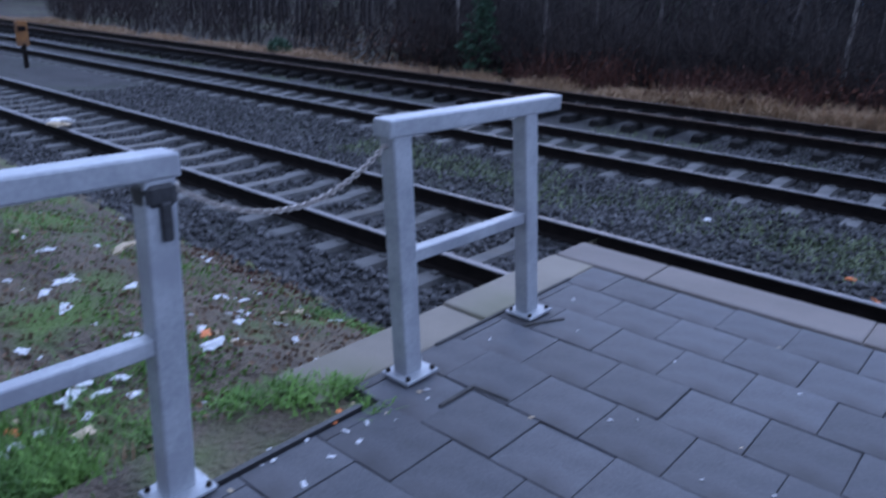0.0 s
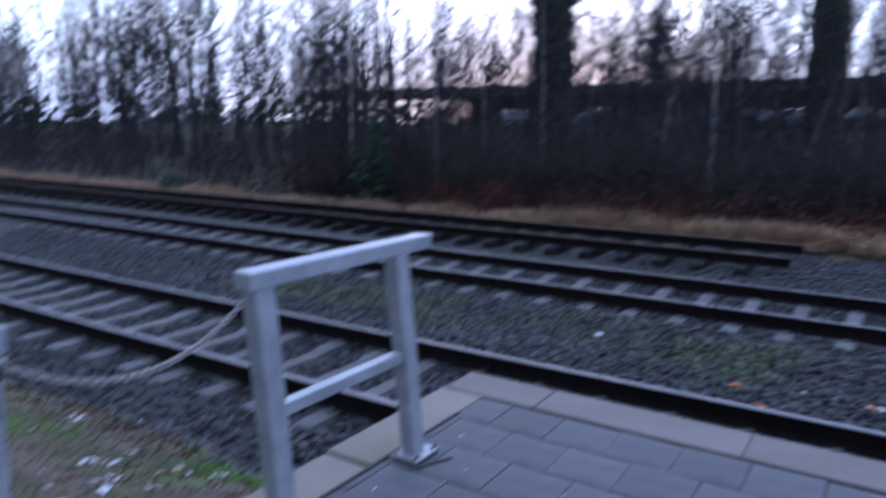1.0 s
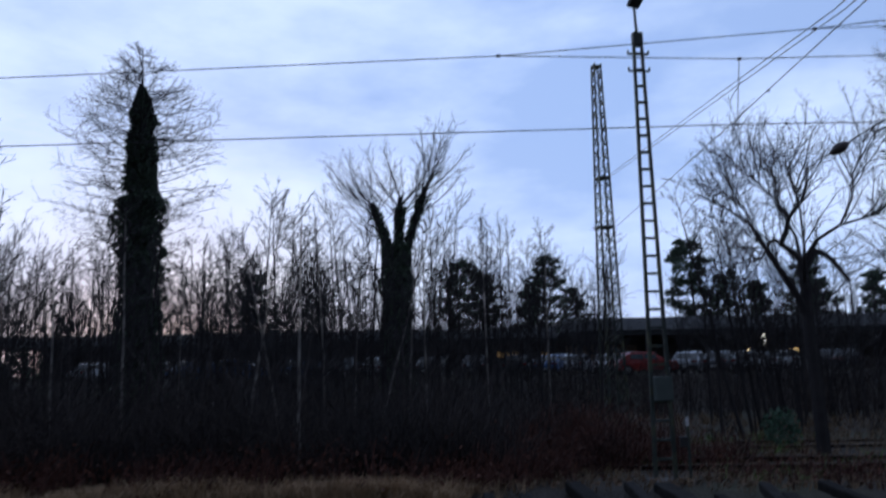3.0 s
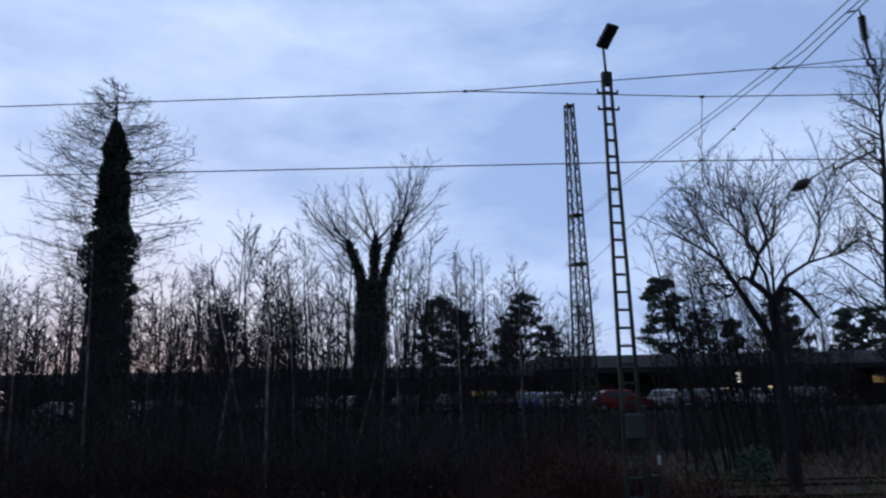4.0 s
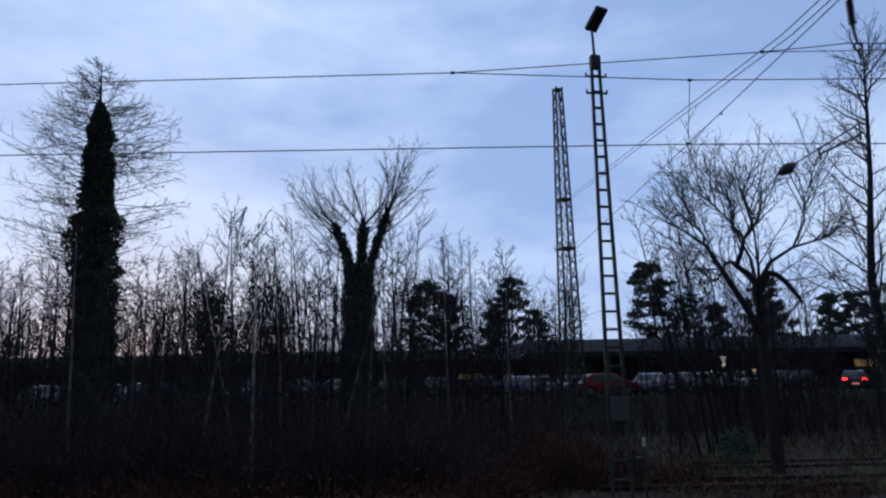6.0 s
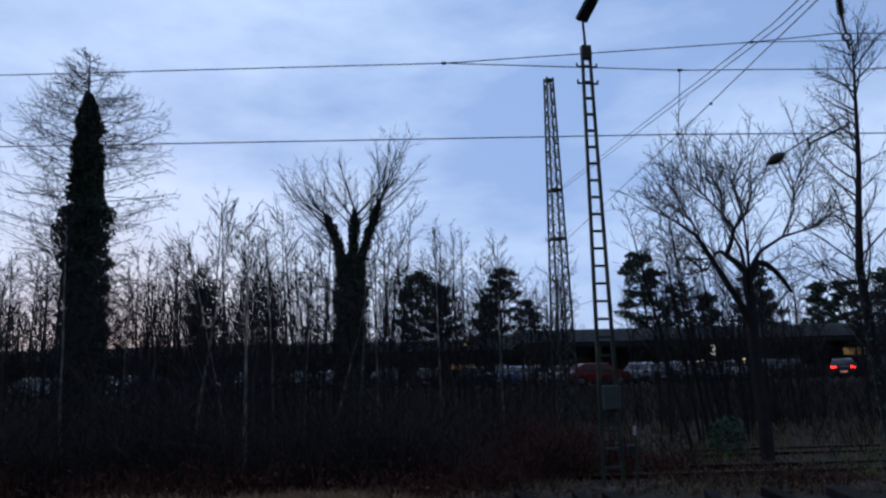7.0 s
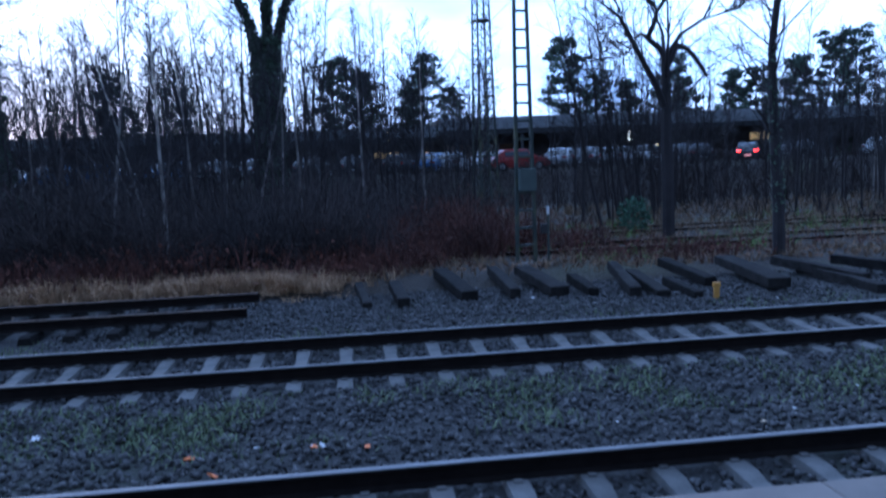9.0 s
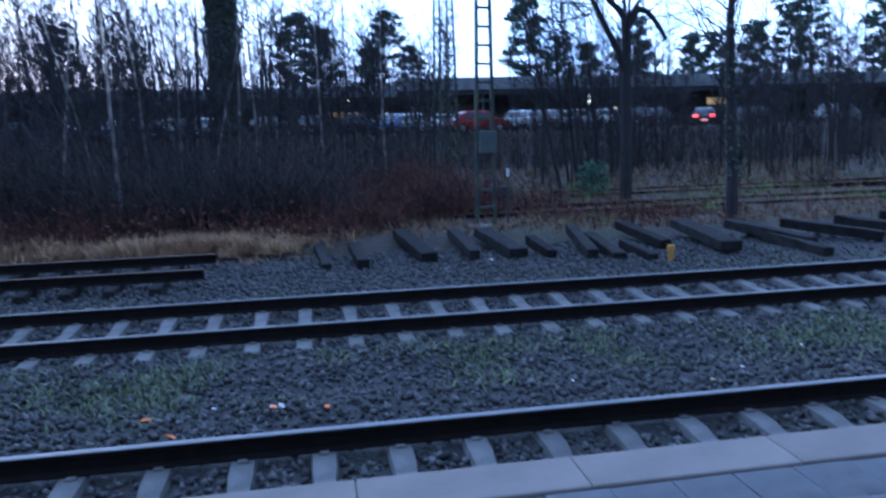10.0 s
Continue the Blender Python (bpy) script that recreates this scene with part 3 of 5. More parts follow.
def build_verge_grass():
    rng = random.Random(21)
    s = Shape()
    spots = [(-2.9, -5.5, 0.35, 1500), (-3.3, -5.8, 0.35, 900), (-2.62, -5.3, 0.14, 450), (-2.33, -4.58, 0.11, 260), (-2.25, -4.45, 0.06, 130), (-2.45, -4.75, 0.10, 160), (-2.6, -4.95, 0.14, 180),
             (-4.6, -3.9, 0.4, 260), (-3.4, -3.25, 0.22, 330), (-4.0, -3.15, 0.35, 420), (-5.5, -4.4, 0.6, 380), (-6.5, -3.5, 0.9, 520), (-3.3, -4.6, 0.25, 150), (-2.05, -4.47, 0.05, 40), (-3.0, -5.0, 0.3, 200), (-2.27, -3.9, 0.05, 0)]
    for cx, cy, r, n in spots:
        for _ in range(int(n * 1.9)):
            x, y = cx + rng.gauss(0, r * 0.6), cy + rng.gauss(0, r * 0.45)
            if y > -2.85:
                continue
            z = PLAT - 0.02 if x > END_OUT and y < -4.2 else bank(y, x) - 0.01
            if x > END_OUT and y > -4.2:
                continue
            h = rng.uniform(0.02, 0.06) * (0.75 if cy > -5.2 else 1.3)
            s.blade((x, y, z), h, (rng.gauss(0, 0.035), rng.gauss(0, 0.035)), rng.uniform(0.002, 0.005))
    tagged(new("grass_tufts", s.mesh("grass_tufts", M_GRASS)), "short green grass and weeds on the littered bank", "grass", kind="stuff")
    d = Shape()
    for _ in range(3500):
        x, y = rng.uniform(-8, -2.5), rng.uniform(-7, -2.9)
        d.blade((x, y, bank(y, x) - 0.01), rng.uniform(0.02, 0.05), (rng.gauss(0, 0.05), rng.gauss(0, 0.05)), rng.uniform(0.003, 0.006))
    tagged(new("withered_grass", d.mesh("withered_grass", M_DRYMOSS)), "withered brown grass and dead stalks on the bank", "grass", kind="stuff")


def build_debris():
    """Dead leaves, crumbs of soil and moss cushions on the bank."""
    rng = random.Random(23)
    for name, material, n, lo, hi, spots, label in (
            ("leaf_debris", M_DEADLEAF, 5200, 0.012, 0.035, None, "brown leaf debris and crumbs on the littered bank"),
            ("red_leaf_debris", M_REDLEAF, 900, 0.015, 0.04, ((-4.6, -3.25, 0.7), (-3.9, -3.05, 0.5), (-5.6, -3.2, 0.6)), "reddish dead leaves between soil and ballast"),
            ("moss_cushions", M_GRASS, 6500, 0.008, 0.024, ((-4.3, -3.7, 0.45), (-3.3, -3.2, 0.25), (-5.2, -4.6, 0.5), (-3.6, -4.5, 0.4), (-2.9, -4.7, 0.25), (-4.0, -5.3, 0.5), (-6.3, -3.9, 0.6)), "green moss patches on the bank")):
        s = Shape()
        for _ in range(n):
            if spots:
                cx, cy, r = rng.choice(spots)
                x, y = cx + rng.gauss(0, r), cy + rng.gauss(0, r * 0.35)
            else:
                x, y = -2.5 - abs(rng.gauss(0, 2.0)), rng.uniform(-6.3, -2.75)
            if x > -2.5 or y > -2.7:
                continue
            z = bank(y, x) + 0.06 * noise.noise(Vector((x * 1.7, y * 1.7, 2))) + 0.035 * noise.noise(Vector((x * 6, y * 6, 5)))
            s.leaf((x, y, z + rng.uniform(0.0, 0.012)), rng.uniform(lo, hi), rng)
        tagged(new(name, s.mesh(name, material)), label, "debris", kind="stuff")


def build_track_weeds():
    rng = random.Random(22)
    s = Shape()
    for _ in range(20000):
        x, y = rng.uniform(-9, 14), 1.85 + rng.gauss(0, 0.42)
        if noise.noise(Vector((x * 0.9, y * 0.9, 7))) < rng.uniform(-0.25, 0.35) or y > 2.85:
            continue
        s.blade((x, y, H(x, y) + 0.01), rng.uniform(0.035, 0.085), (rng.gauss(0, 0.05), rng.gauss(0, 0.05)), rng.uniform(0.006, 0.015))
    for _ in range(5000):
        x, y = rng.uniform(-30, 14), 5.75 + rng.gauss(0, 0.35)
        if noise.noise(Vector((x * 0.7, y * 0.9, 9))) < 0.05:
            continue
        s.blade((x, y, H(x, y) + 0.01), rng.uniform(0.03, 0.08), (rng.gauss(0, 0.03), rng.gauss(0, 0.03)), rng.uniform(0.006, 0.014))
    tagged(new("ballast_weeds", s.mesh("ballast_weeds", M_WEED)), "low green weeds and moss between the two tracks", "weeds", kind="stuff")


def crumple(seed, flat=0.5):
    """A torn, folded scrap of sheet: a ragged grid with sharp creases and a little thickness."""
    rng = random.Random(seed)
    n = 5
    bm = bmesh.new()
    top, low = [], []
    for j in range(n):
        for i in range(n):
            u, v = 2 * i / (n - 1) - 1, 2 * j / (n - 1) - 1
            rim = 1.0 - 0.35 * rng.random() if max(abs(u), abs(v)) > 0.9 else 1.0
            x, y = u * rim + rng.gauss(0, 0.10), v * rim * 0.8 + rng.gauss(0, 0.10)
            z = 0.35 * flat + flat * rng.uniform(0.0, 0.9) * (1.1 - 0.5 * (u * u + v * v))
            top.append(bm.verts.new((x, y, z)))
            low.append(bm.verts.new((x, y, z - 0.12)))
    for j in range(n - 1):
        for i in range(n - 1):
            a, b, c, d = j * n + i, j * n + i + 1, (j + 1) * n + i + 1, (j + 1) * n + i
            bm.faces.new((top[a], top[b], top[c]))
            bm.faces.new((top[a], top[c], top[d]))
            bm.faces.new((low[a], low[d], low[c], low[b]))
    rim = [i for i in range(n)] + [j * n + n - 1 for j in range(1, n)] + [(n - 1) * n + i for i in range(n - 2, -1, -1)] + [j * n for j in range(n - 2, 0, -1)]
    for a, b in zip(rim, rim[1:] + rim[:1]):
        bm.faces.new((top[a], low[a], low[b], top[b]))
    bmesh.ops.recalc_face_normals(bm, faces=bm.faces)
    return bm


def build_litter():
    rng = random.Random(31)
    kinds = []
    for k in range(5):
        kinds.append(("paper_scrap", part_mesh("paper_scrap", crumple(k, 0.35), M_WHITE), "crumpled white paper scrap lying on the ground", "litter"))
    kinds.append(("orange_peel", part_mesh("orange_peel", crumple(9, 0.5), M_ORANGE), "bright orange scrap lying on the ground", "litter"))
    kinds.append(("cardboard_scrap", part_mesh("cardboard_scrap", crumple(11, 0.25), M_TAN), "tan cardboard scrap lying on the ground", "litter"))
    kinds.append(("plastic_scrap", part_mesh("plastic_scrap", crumple(12, 0.4), M_BLUE), "blue plastic scrap lying on the ground", "litter"))

    def put(k, x, y, z, sx, sy=None):
        name, me, label, cat = kinds[k]
        ob = tagged(new(name, me), label, cat, "scattered litter")
        ob.matrix_basis = pose(x, y, z, rng.gauss(0, 8), rng.gauss(0, 8), rng.uniform(0, 360)) @ Matrix.Diagonal((sx, sy or sx * rng.uniform(0.5, 0.9), sx * 0.8, 1))

    for k, x, y, size in LITTER_BANK:
        put(k, x, y, bank(y, x), size * 1.35)
    for _ in range(130):
        x, y = -2.6 - abs(rng.gauss(0, 1.3)), rng.uniform(-6.0, -3.0)
        put(rng.choice((0, 1, 2, 3, 4, 4, 6)), x, y, bank(y, x), rng.uniform(0.012, 0.04))
    for k, x, y, size in ((5, -1.63, 0.95, 0.03), (5, -1.34, 0.5, 0.032), (0, -1.06, 1.1, 0.022), (5, -0.53, 0.98, 0.035), (1, -0.47, 1.02, 0.03), (2, -0.58, 1.03, 0.025), (5, -0.06, 0.88, 0.035),
                          (0, 4.1, 1.0, 0.018), (1, 5.2, 1.6, 0.02), (2, 2.3, 1.0, 0.016), (3, -3.3, 1.9, 0.04), (6, 3.6, 0.7, 0.02), (7, 4.95, 7.3, 0.05), (0, 3.05, 7.4, 0.03), (5, 3.95, 9.3, 0.05), (2, 5.7, 7.2, 0.02), (0, 7.1, 6.2, 0.02)):
        put(k, x, y, H(x, y) + 0.03, size * 1.7)
    for _ in range(26):
        x, y = rng.uniform(-2.1, 0.2), rng.uniform(-5.0, -3.0)
        put(rng.choice((0, 1, 6, 4)), x, y, PLAT, rng.uniform(0.005, 0.010))
    for _ in range(22):
        t = rng.random()
        put(rng.choice((0, 6, 6, 5, 4)), -2.02 + rng.uniform(-0.1, 0.12), -5.2 + 0.95 * t, PLAT, rng.uniform(0.006, 0.016))
    # a tattered white and tan bag on the near rail
    bag = thing("torn_bag", "torn white and tan bag caught on the rail", "litter", pose(-11.9, -1.52, 0.0))
    part("white_sheet", crumple(40, 0.45), M_WHITE, bag, m=pose(-0.1, 0.05, 0.06) @ Matrix.Diagonal((0.16, 0.2, 0.14, 1)))
    part("tan_sheet", crumple(41, 0.5), M_TAN, bag, "tan paper", m=pose(0.12, -0.05, 0.04) @ Matrix.Diagonal((0.2, 0.18, 0.13, 1)))


LITTER_BANK = [
    (0, -3.90, -4.75, 0.061),
    (1, -4.26, -4.57, 0.043),
    (2, -3.91, -4.85, 0.045),
    (5, -3.25, -4.38, 0.027),
    (3, -5.43, -2.59, 0.055),
    (4, -3.44, -4.09, 0.036),
    (0, -3.06, -4.87, 0.032),
    (1, -3.03, -5.07, 0.043),
    (6, -4.87, -4.00, 0.099),
    (2, -3.11, -4.43, 0.045),
    (3, -3.59, -3.31, 0.042),
    (4, -2.82, -5.35, 0.044),
    (1, -2.67, -4.72, 0.032),
    (2, -4.09, -4.32, 0.043),
    (7, -4.97, -2.25, 0.039),
    (0, -4.78, -4.48, 0.056),
    (1, -4.15, -4.72, 0.032),
    (2, -6.84, -3.06, 0.051),
    (3, -2.84, -4.58, 0.027),
    (4, -3.38, -3.88, 0.037),
    (0, -4.08, -4.60, 0.022),
    (5, -2.95, -4.47, 0.020),
    (1, -4.15, -3.50, 0.041),
    (2, -2.99, -4.97, 0.031),
    (0, -2.90, -4.89, 0.026),
    (3, -3.16, -5.11, 0.029),
    (4, -3.42, -4.64, 0.028),
    (6, -3.22, -5.18, 0.032),
    (0, -2.86, -5.23, 0.025),
    (1, -2.85, -4.38, 0.018),
    (2, -6.00, -2.48, 0.043),
    (3, -5.85, -2.40, 0.048),
    (0, -5.51, -2.19, 0.052),
    (5, -2.93, -5.30, 0.020),
    (6, -2.76, -5.14, 0.033),
]


# ---------------------------------------------------------------- old sleepers, marker posts
def build_old_sleepers():
    rng = random.Random(41)

    def one(x0, y0, x1, y1, w, z0=-0.12, z1=0.02):
        a, b = Vector((x0, y0, z0)), Vector((x1, y1, z1))
        length = (b - a).length
        bm = box(w, length, 0.19, bevel=0.018)
        bmesh.ops.subdivide_edges(bm, edges=[e for e in bm.edges if e.calc_length() > 1], cuts=5)
        for v in bm.verts:
            v.co += Vector((noise.noise(v.co * 3 + a) * 0.02, 0, noise.noise(v.co * 4 + b) * 0.015))
        ob = part("old_sleeper", bm, M_OLDWOOD)
        tagged(ob, "weathered dark timber sleeper lying loose on the gravel", "railway sleeper", "discarded sleepers")
        d = (b - a).normalized()
        ob.matrix_basis = Matrix.Translation((a + b) / 2 + Vector((0, 0, 0.045))) @ d.to_track_quat("Y", "Z").to_matrix().to_4x4()

    for row in ((0.05, 7.5, -0.1, 9.4, 0.17, -0.22, -0.12), (0.70, 7.35, 0.62, 9.2, 0.23, -0.15, -0.10), (1.92, 7.5, 1.64, 9.8, 0.31), (2.77, 7.5, 2.75, 9.7, 0.21), (3.6, 7.45, 3.36, 9.5, 0.36),
                (4.23, 7.4, 4.19, 8.7, 0.20, -0.17, -0.08), (4.85, 6.95, 5.3, 9.4, 0.22), (5.36, 6.9, 5.44, 8.7, 0.26, -0.2, -0.06), (6.56, 7.5, 6.47, 9.5, 0.24), (5.87, 6.6, 5.84, 7.9, 0.18, -0.2, -0.12),
                (7.5, 6.75, 7.77, 9.3, 0.42, -0.08, 0.03), (9.3, 6.9, 8.7, 8.9, 0.26), (9.1, 6.2, 8.96, 8.4, 0.24, -0.2, -0.1), (11.0, 7.1, 9.8, 8.6, 0.28), (12.2, 6.8, 11.2, 8.7, 0.30), (13.3, 7.0, 12.6, 9.0, 0.26)):
        one(*row)


def build_markers():
    m = thing("marker_post", "small weathered yellow marker post in the gravel", "marker post", pose(6.15, 6.5, -0.28))
    part("post", box(0.10, 0.05, 0.34, (0, 0, 0.17), 0.01), M_YELLOW, m)
    part("cap", box(0.13, 0.07, 0.09, (0, 0, 0.33), 0.012), M_YELLOW, m)
    s = thing("trackside_signal", "orange trackside signal board on a dark post between the tracks", "signal", pose(-22.4, 1.95, -0.55))
    part("post", box(0.10, 0.10, 0.95, (0, 0, 0.47), 0.01), M_RAIL, s)
    part("board", box(0.06, 0.32, 0.66, (0, 0, 1.22), 0.02), M_SIGNAL, s, "faded orange board")
    part("hood", box(0.12, 0.2, 0.12, (0.02, 0, 1.35), 0.02), M_RAIL, s, "dark lamp hood")


# ---------------------------------------------------------------- trees
def limb(s, rng, p, d, length, r, r_end, parts=4, wander=0.12, lift=0.0, sides=4):
    """A bent tapering limb; gives back its joints."""
    p, d = Vector(p), Vector(d).normalized()
    joints = [(p.copy(), d.copy(), r)]
    for i in range(parts):
        d = (d + Vector((rng.gauss(0, wander), rng.gauss(0, wander), rng.gauss(0, wander) + lift))).normalized()
        q = p + d * (length / parts)
        ra, rb = r + (r_end - r) * i / parts, r + (r_end - r) * (i + 1) / parts
        s.tube(p, q, ra, rb, sides)
        p = q
        joints.append((p.copy(), d.copy(), rb))
    return joints


def along(joints, t):
    k = min(len(joints) - 2, int(t * (len(joints) - 1)))
    u = t * (len(joints) - 1) - k
    return joints[k][0].lerp(joints[k + 1][0], u), joints[k][1], joints[k][2] + (joints[k + 1][2] - joints[k][2]) * u


def outward(rng, d, angle):
    a = Vector((rng.gauss(0, 1), rng.gauss(0, 1), rng.gauss(0, 1)))
    side = (a - d * a.dot(d)).normalized()
    return d * math.cos(angle) + side * math.sin(angle)


def spray(s, rng, joints, n, length, r, angle=0.75, start=0.2, lift=0.05, depth=1, taper=0.5, rate=3.5, thin=0.6):
    """Side shoots along a limb, and shoots on those."""
    for i in range(n):
        t = start + (1 - start) * (i + rng.random()) / n
        p, d, pr = along(joints, min(t, 0.999))
        ln = length * rng.uniform(0.6, 1.2) * (1 - taper * t)
        j = limb(s, rng, p, outward(rng, d, angle * rng.uniform(0.7, 1.3)), ln, min(r, pr), r * 0.45, 3, 0.16, lift, 3)
        if depth > 0:
            spray(s, rng, j, max(3, int(ln * rate)), ln * 0.45, r * thin, 0.7, 0.2, lift, depth - 1, 0.4, rate, thin)


def slim_tree_mesh(seed, height, r, branches, reach, bark=None, twigs=4, fine=0.0085):
    """A young tree: a straight slim stem, many short branches, and a haze of fine twigs that thickens upwards."""
    rng = random.Random(seed)
    s, c = Shape(), Shape()
    trunk = limb(s, rng, (0, 0, -0.3), (rng.gauss(0, 0.03), rng.gauss(0, 0.03), 1), height, r, 0.01, 8, 0.022, 0.05, 5)
    for i in range(branches):
        t = 0.22 + 0.77 * ((i + rng.random()) / branches) ** 0.85
        p, d, pr = along(trunk, min(t, 0.995))
        ln = reach * rng.uniform(0.5, 1.25) * (1.2 - 0.8 * t)
        j = limb(c, rng, p, outward(rng, d, rng.uniform(0.5, 1.05)), ln, 0.013, fine, 2, 0.14, 0.07, 3)
        for _ in range(twigs):
            p2, d2, _ = along(j, rng.uniform(0.2, 0.99))
            q = p2 + (outward(rng, d2, rng.uniform(0.4, 0.95)) + Vector((0, 0, 0.12))) * ln * rng.uniform(0.25, 0.5)
            c.tube(p2, q, fine, fine * 0.75, 3)
            if twigs > 3:
                p3 = p2.lerp(q, rng.uniform(0.4, 0.95))
                c.tube(p3, p3 + outward(rng, d2, 0.9) * ln * rng.uniform(0.14, 0.28), fine * 0.8, fine * 0.6, 3)
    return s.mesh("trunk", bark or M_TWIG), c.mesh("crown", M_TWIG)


def place_tree(name, me, label, m, category="tree", group=""):
    t = thing(name, label, category, m, group)
    part("trunk", me[0], None, t)
    part("crown", me[1], None, t)
    return t


def leaf_cloud(s, rng, centre, radii, n, size):
    for _ in range(n):
        v = Vector((rng.gauss(0, 1), rng.gauss(0, 1), rng.gauss(0, 1))).normalized() * rng.uniform(0.55, 1.0)
        s.leaf((centre[0] + v.x * radii[0], centre[1] + v.y * radii[1], centre[2] + v.z * radii[2]), size * rng.uniform(0.6, 1.4), rng)


def build_ivy_tree():
    """A tall alder, its trunk wrapped in ivy nearly to the top, with fine level branches."""
    rng = random.Random(51)
    t = thing("ivy_clad_tree", "tall bare tree whose trunk is wrapped in dark ivy", "tree", pose(-17.05, 31, 0))
    s = Shape()
    trunk = limb(s, rng, (0, 0, -0.4), (-0.065, 0, 1), 20.6, 0.42, 0.02, 14, 0.008, 0.02, 7)
    c = Shape()
    for i in range(215):
        z = rng.uniform(6.0, 19.9)
        reach = float(np.interp(z, (6.0, 8.5, 11.0, 15.5, 18.0, 20.2), (1.8, 4.2, 4.9, 4.4, 2.2, 0.7)))
        p, _, pr = along(trunk, min(0.99, (z + 0.4) / 20.6))
        a = rng.uniform(0, 6.283)
        j = limb(c, rng, p, (math.cos(a), math.sin(a), rng.uniform(0.0, 0.4)), reach * rng.uniform(0.6, 1.1), 0.028, 0.011, 5, 0.07, 0.01, 3)
        spray(c, rng, j, 11, min(1.15, reach * 0.36), 0.0115, 0.8, 0.25, 0.05, 1, 0.3, 4.0, 0.85)
    part("trunk", s.mesh("trunk", M_TWIG), None, t)
    part("crown", c.mesh("crown", M_TWIG), None, t, "fine level branches")
    v = Shape()
    ZS, RS = (0, 6, 9, 11.8, 13, 14.5, 15.4, 16.2, 16.7, 17.4, 17.9), (1.2, 1.12, 1.08, 1.12, 0.88, 0.76, 0.55, 0.74, 0.42, 0.34, 0.12)
    for _ in range(26000):
        z = rng.uniform(-0.2, 17.9)
        p, _, _ = along(trunk, (z + 0.4) / 20.6)
        a = rng.uniform(0, 6.283)
        lump = 0.86 + 0.3 * noise.noise(Vector((z * 0.85, 3.1, 0))) + 0.5 * noise.noise(Vector((math.cos(a) * 1.3, math.sin(a) * 1.3, z * 1.4))) + 0.22 * noise.noise(Vector((math.cos(a) * 3, math.sin(a) * 3, z * 3.2)))
        r = float(np.interp(z, ZS, RS)) * lump * rng.uniform(0.7, 1.12)
        v.leaf((p.x + r * math.cos(a), p.y + r * math.sin(a), z), rng.uniform(0.10, 0.24), rng)
    for i in range(24):
        z0, z1 = -0.3 + i * 0.74, 0.44 + i * 0.74
        p, _, _ = along(trunk, min(0.98, (z0 + 0.4) / 20.6))
        r0, r1 = [float(np.interp(z, ZS, RS)) * 0.55 for z in (z0, z1)]
        v.tube((p.x, p.y, z0), (p.x, p.y, z1 + 0.1), r0, r1, 9)
    part("ivy", v.mesh("ivy", M_IVY), None, t, "dark green ivy")


def build_pollard_tree():
    """Three ivy-grown limbs on a thick trunk, with a fan of fine branches."""
    rng = random.Random(52)
    t = thing("ivy_limbed_tree", "bare tree with three upright ivy-grown limbs and a fan of branches", "tree", pose(-4.7, 37, 1.0))
    s, c, v = Shape(), Shape(), Shape()
    base = limb(s, rng, (0, 0, -1.6), (0.01, 0, 1), 10.2, 0.62, 0.5, 6, 0.01, 0, 8)
    top = base[-1][0]
    for dx, dz, ln in ((-0.36, 1, 3.7), (0.02, 1, 3.7), (0.33, 1, 4.5)):
        j = limb(s, rng, top + Vector((dx * 0.8, 0, -0.6)), (dx, rng.uniform(-0.15, 0.15), dz), ln, 0.3, 0.16, 5, 0.05, 0.02, 6)
        for q in range(900):
            p, _, r = along(j, rng.uniform(0, 0.9) ** 1.2)
            a = rng.uniform(0, 6.283)
            rr = rng.uniform(0.1, 0.36)
            v.leaf((p.x + rr * math.cos(a), p.y + rr * math.sin(a), p.z + rng.uniform(-0.2, 0.2)), rng.uniform(0.14, 0.28), rng)
        for i in range(13):
            p, d, r = along(j, rng.uniform(0.3, 0.99))
            k = limb(c, rng, p, outward(rng, (d + Vector((dx * 0.9, 0, 0.1))).normalized(), rng.uniform(0.15, 1.0)), rng.uniform(2.6, 5.0), 0.05, 0.014, 6, 0.10, 0.10, 4)
            spray(c, rng, k, 13, 1.5, 0.013, 0.65, 0.15, 0.06, 1, 0.35, 4.0, 0.85)
    part("trunk", s.mesh("trunk", M_TWIG), None, t)
    part("crown", c.mesh("crown", M_TWIG), None, t)
    for _ in range(6500):
        z = rng.uniform(-1.5, 8.8)
        a, r = rng.uniform(0, 6.283), rng.uniform(0.65, 1.0) * (0.92 + 0.3 * noise.noise(Vector((z * 0.7, 1, 4))))
        v.leaf((r * math.cos(a), r * math.sin(a), z), rng.uniform(0.16, 0.32), rng)
    part("ivy", v.mesh("ivy", M_IVY), None, t, "dark green ivy")


def bough(s, pts, r, r_end, sides=6):
    """A crooked bough through the given points, tapering; gives back its joints."""
    pts = [Vector(p) for p in pts]
    n = len(pts) - 1
    joints = []
    for i, p in enumerate(pts):
        d = (pts[min(i + 1, n)] - pts[max(i - 1, 0)]).normalized()
        joints.append((p, d, r + (r_end - r) * i / n))
        if i:
            s.tube(pts[i - 1], p, joints[i - 1][2], joints[i][2], sides)
    return joints


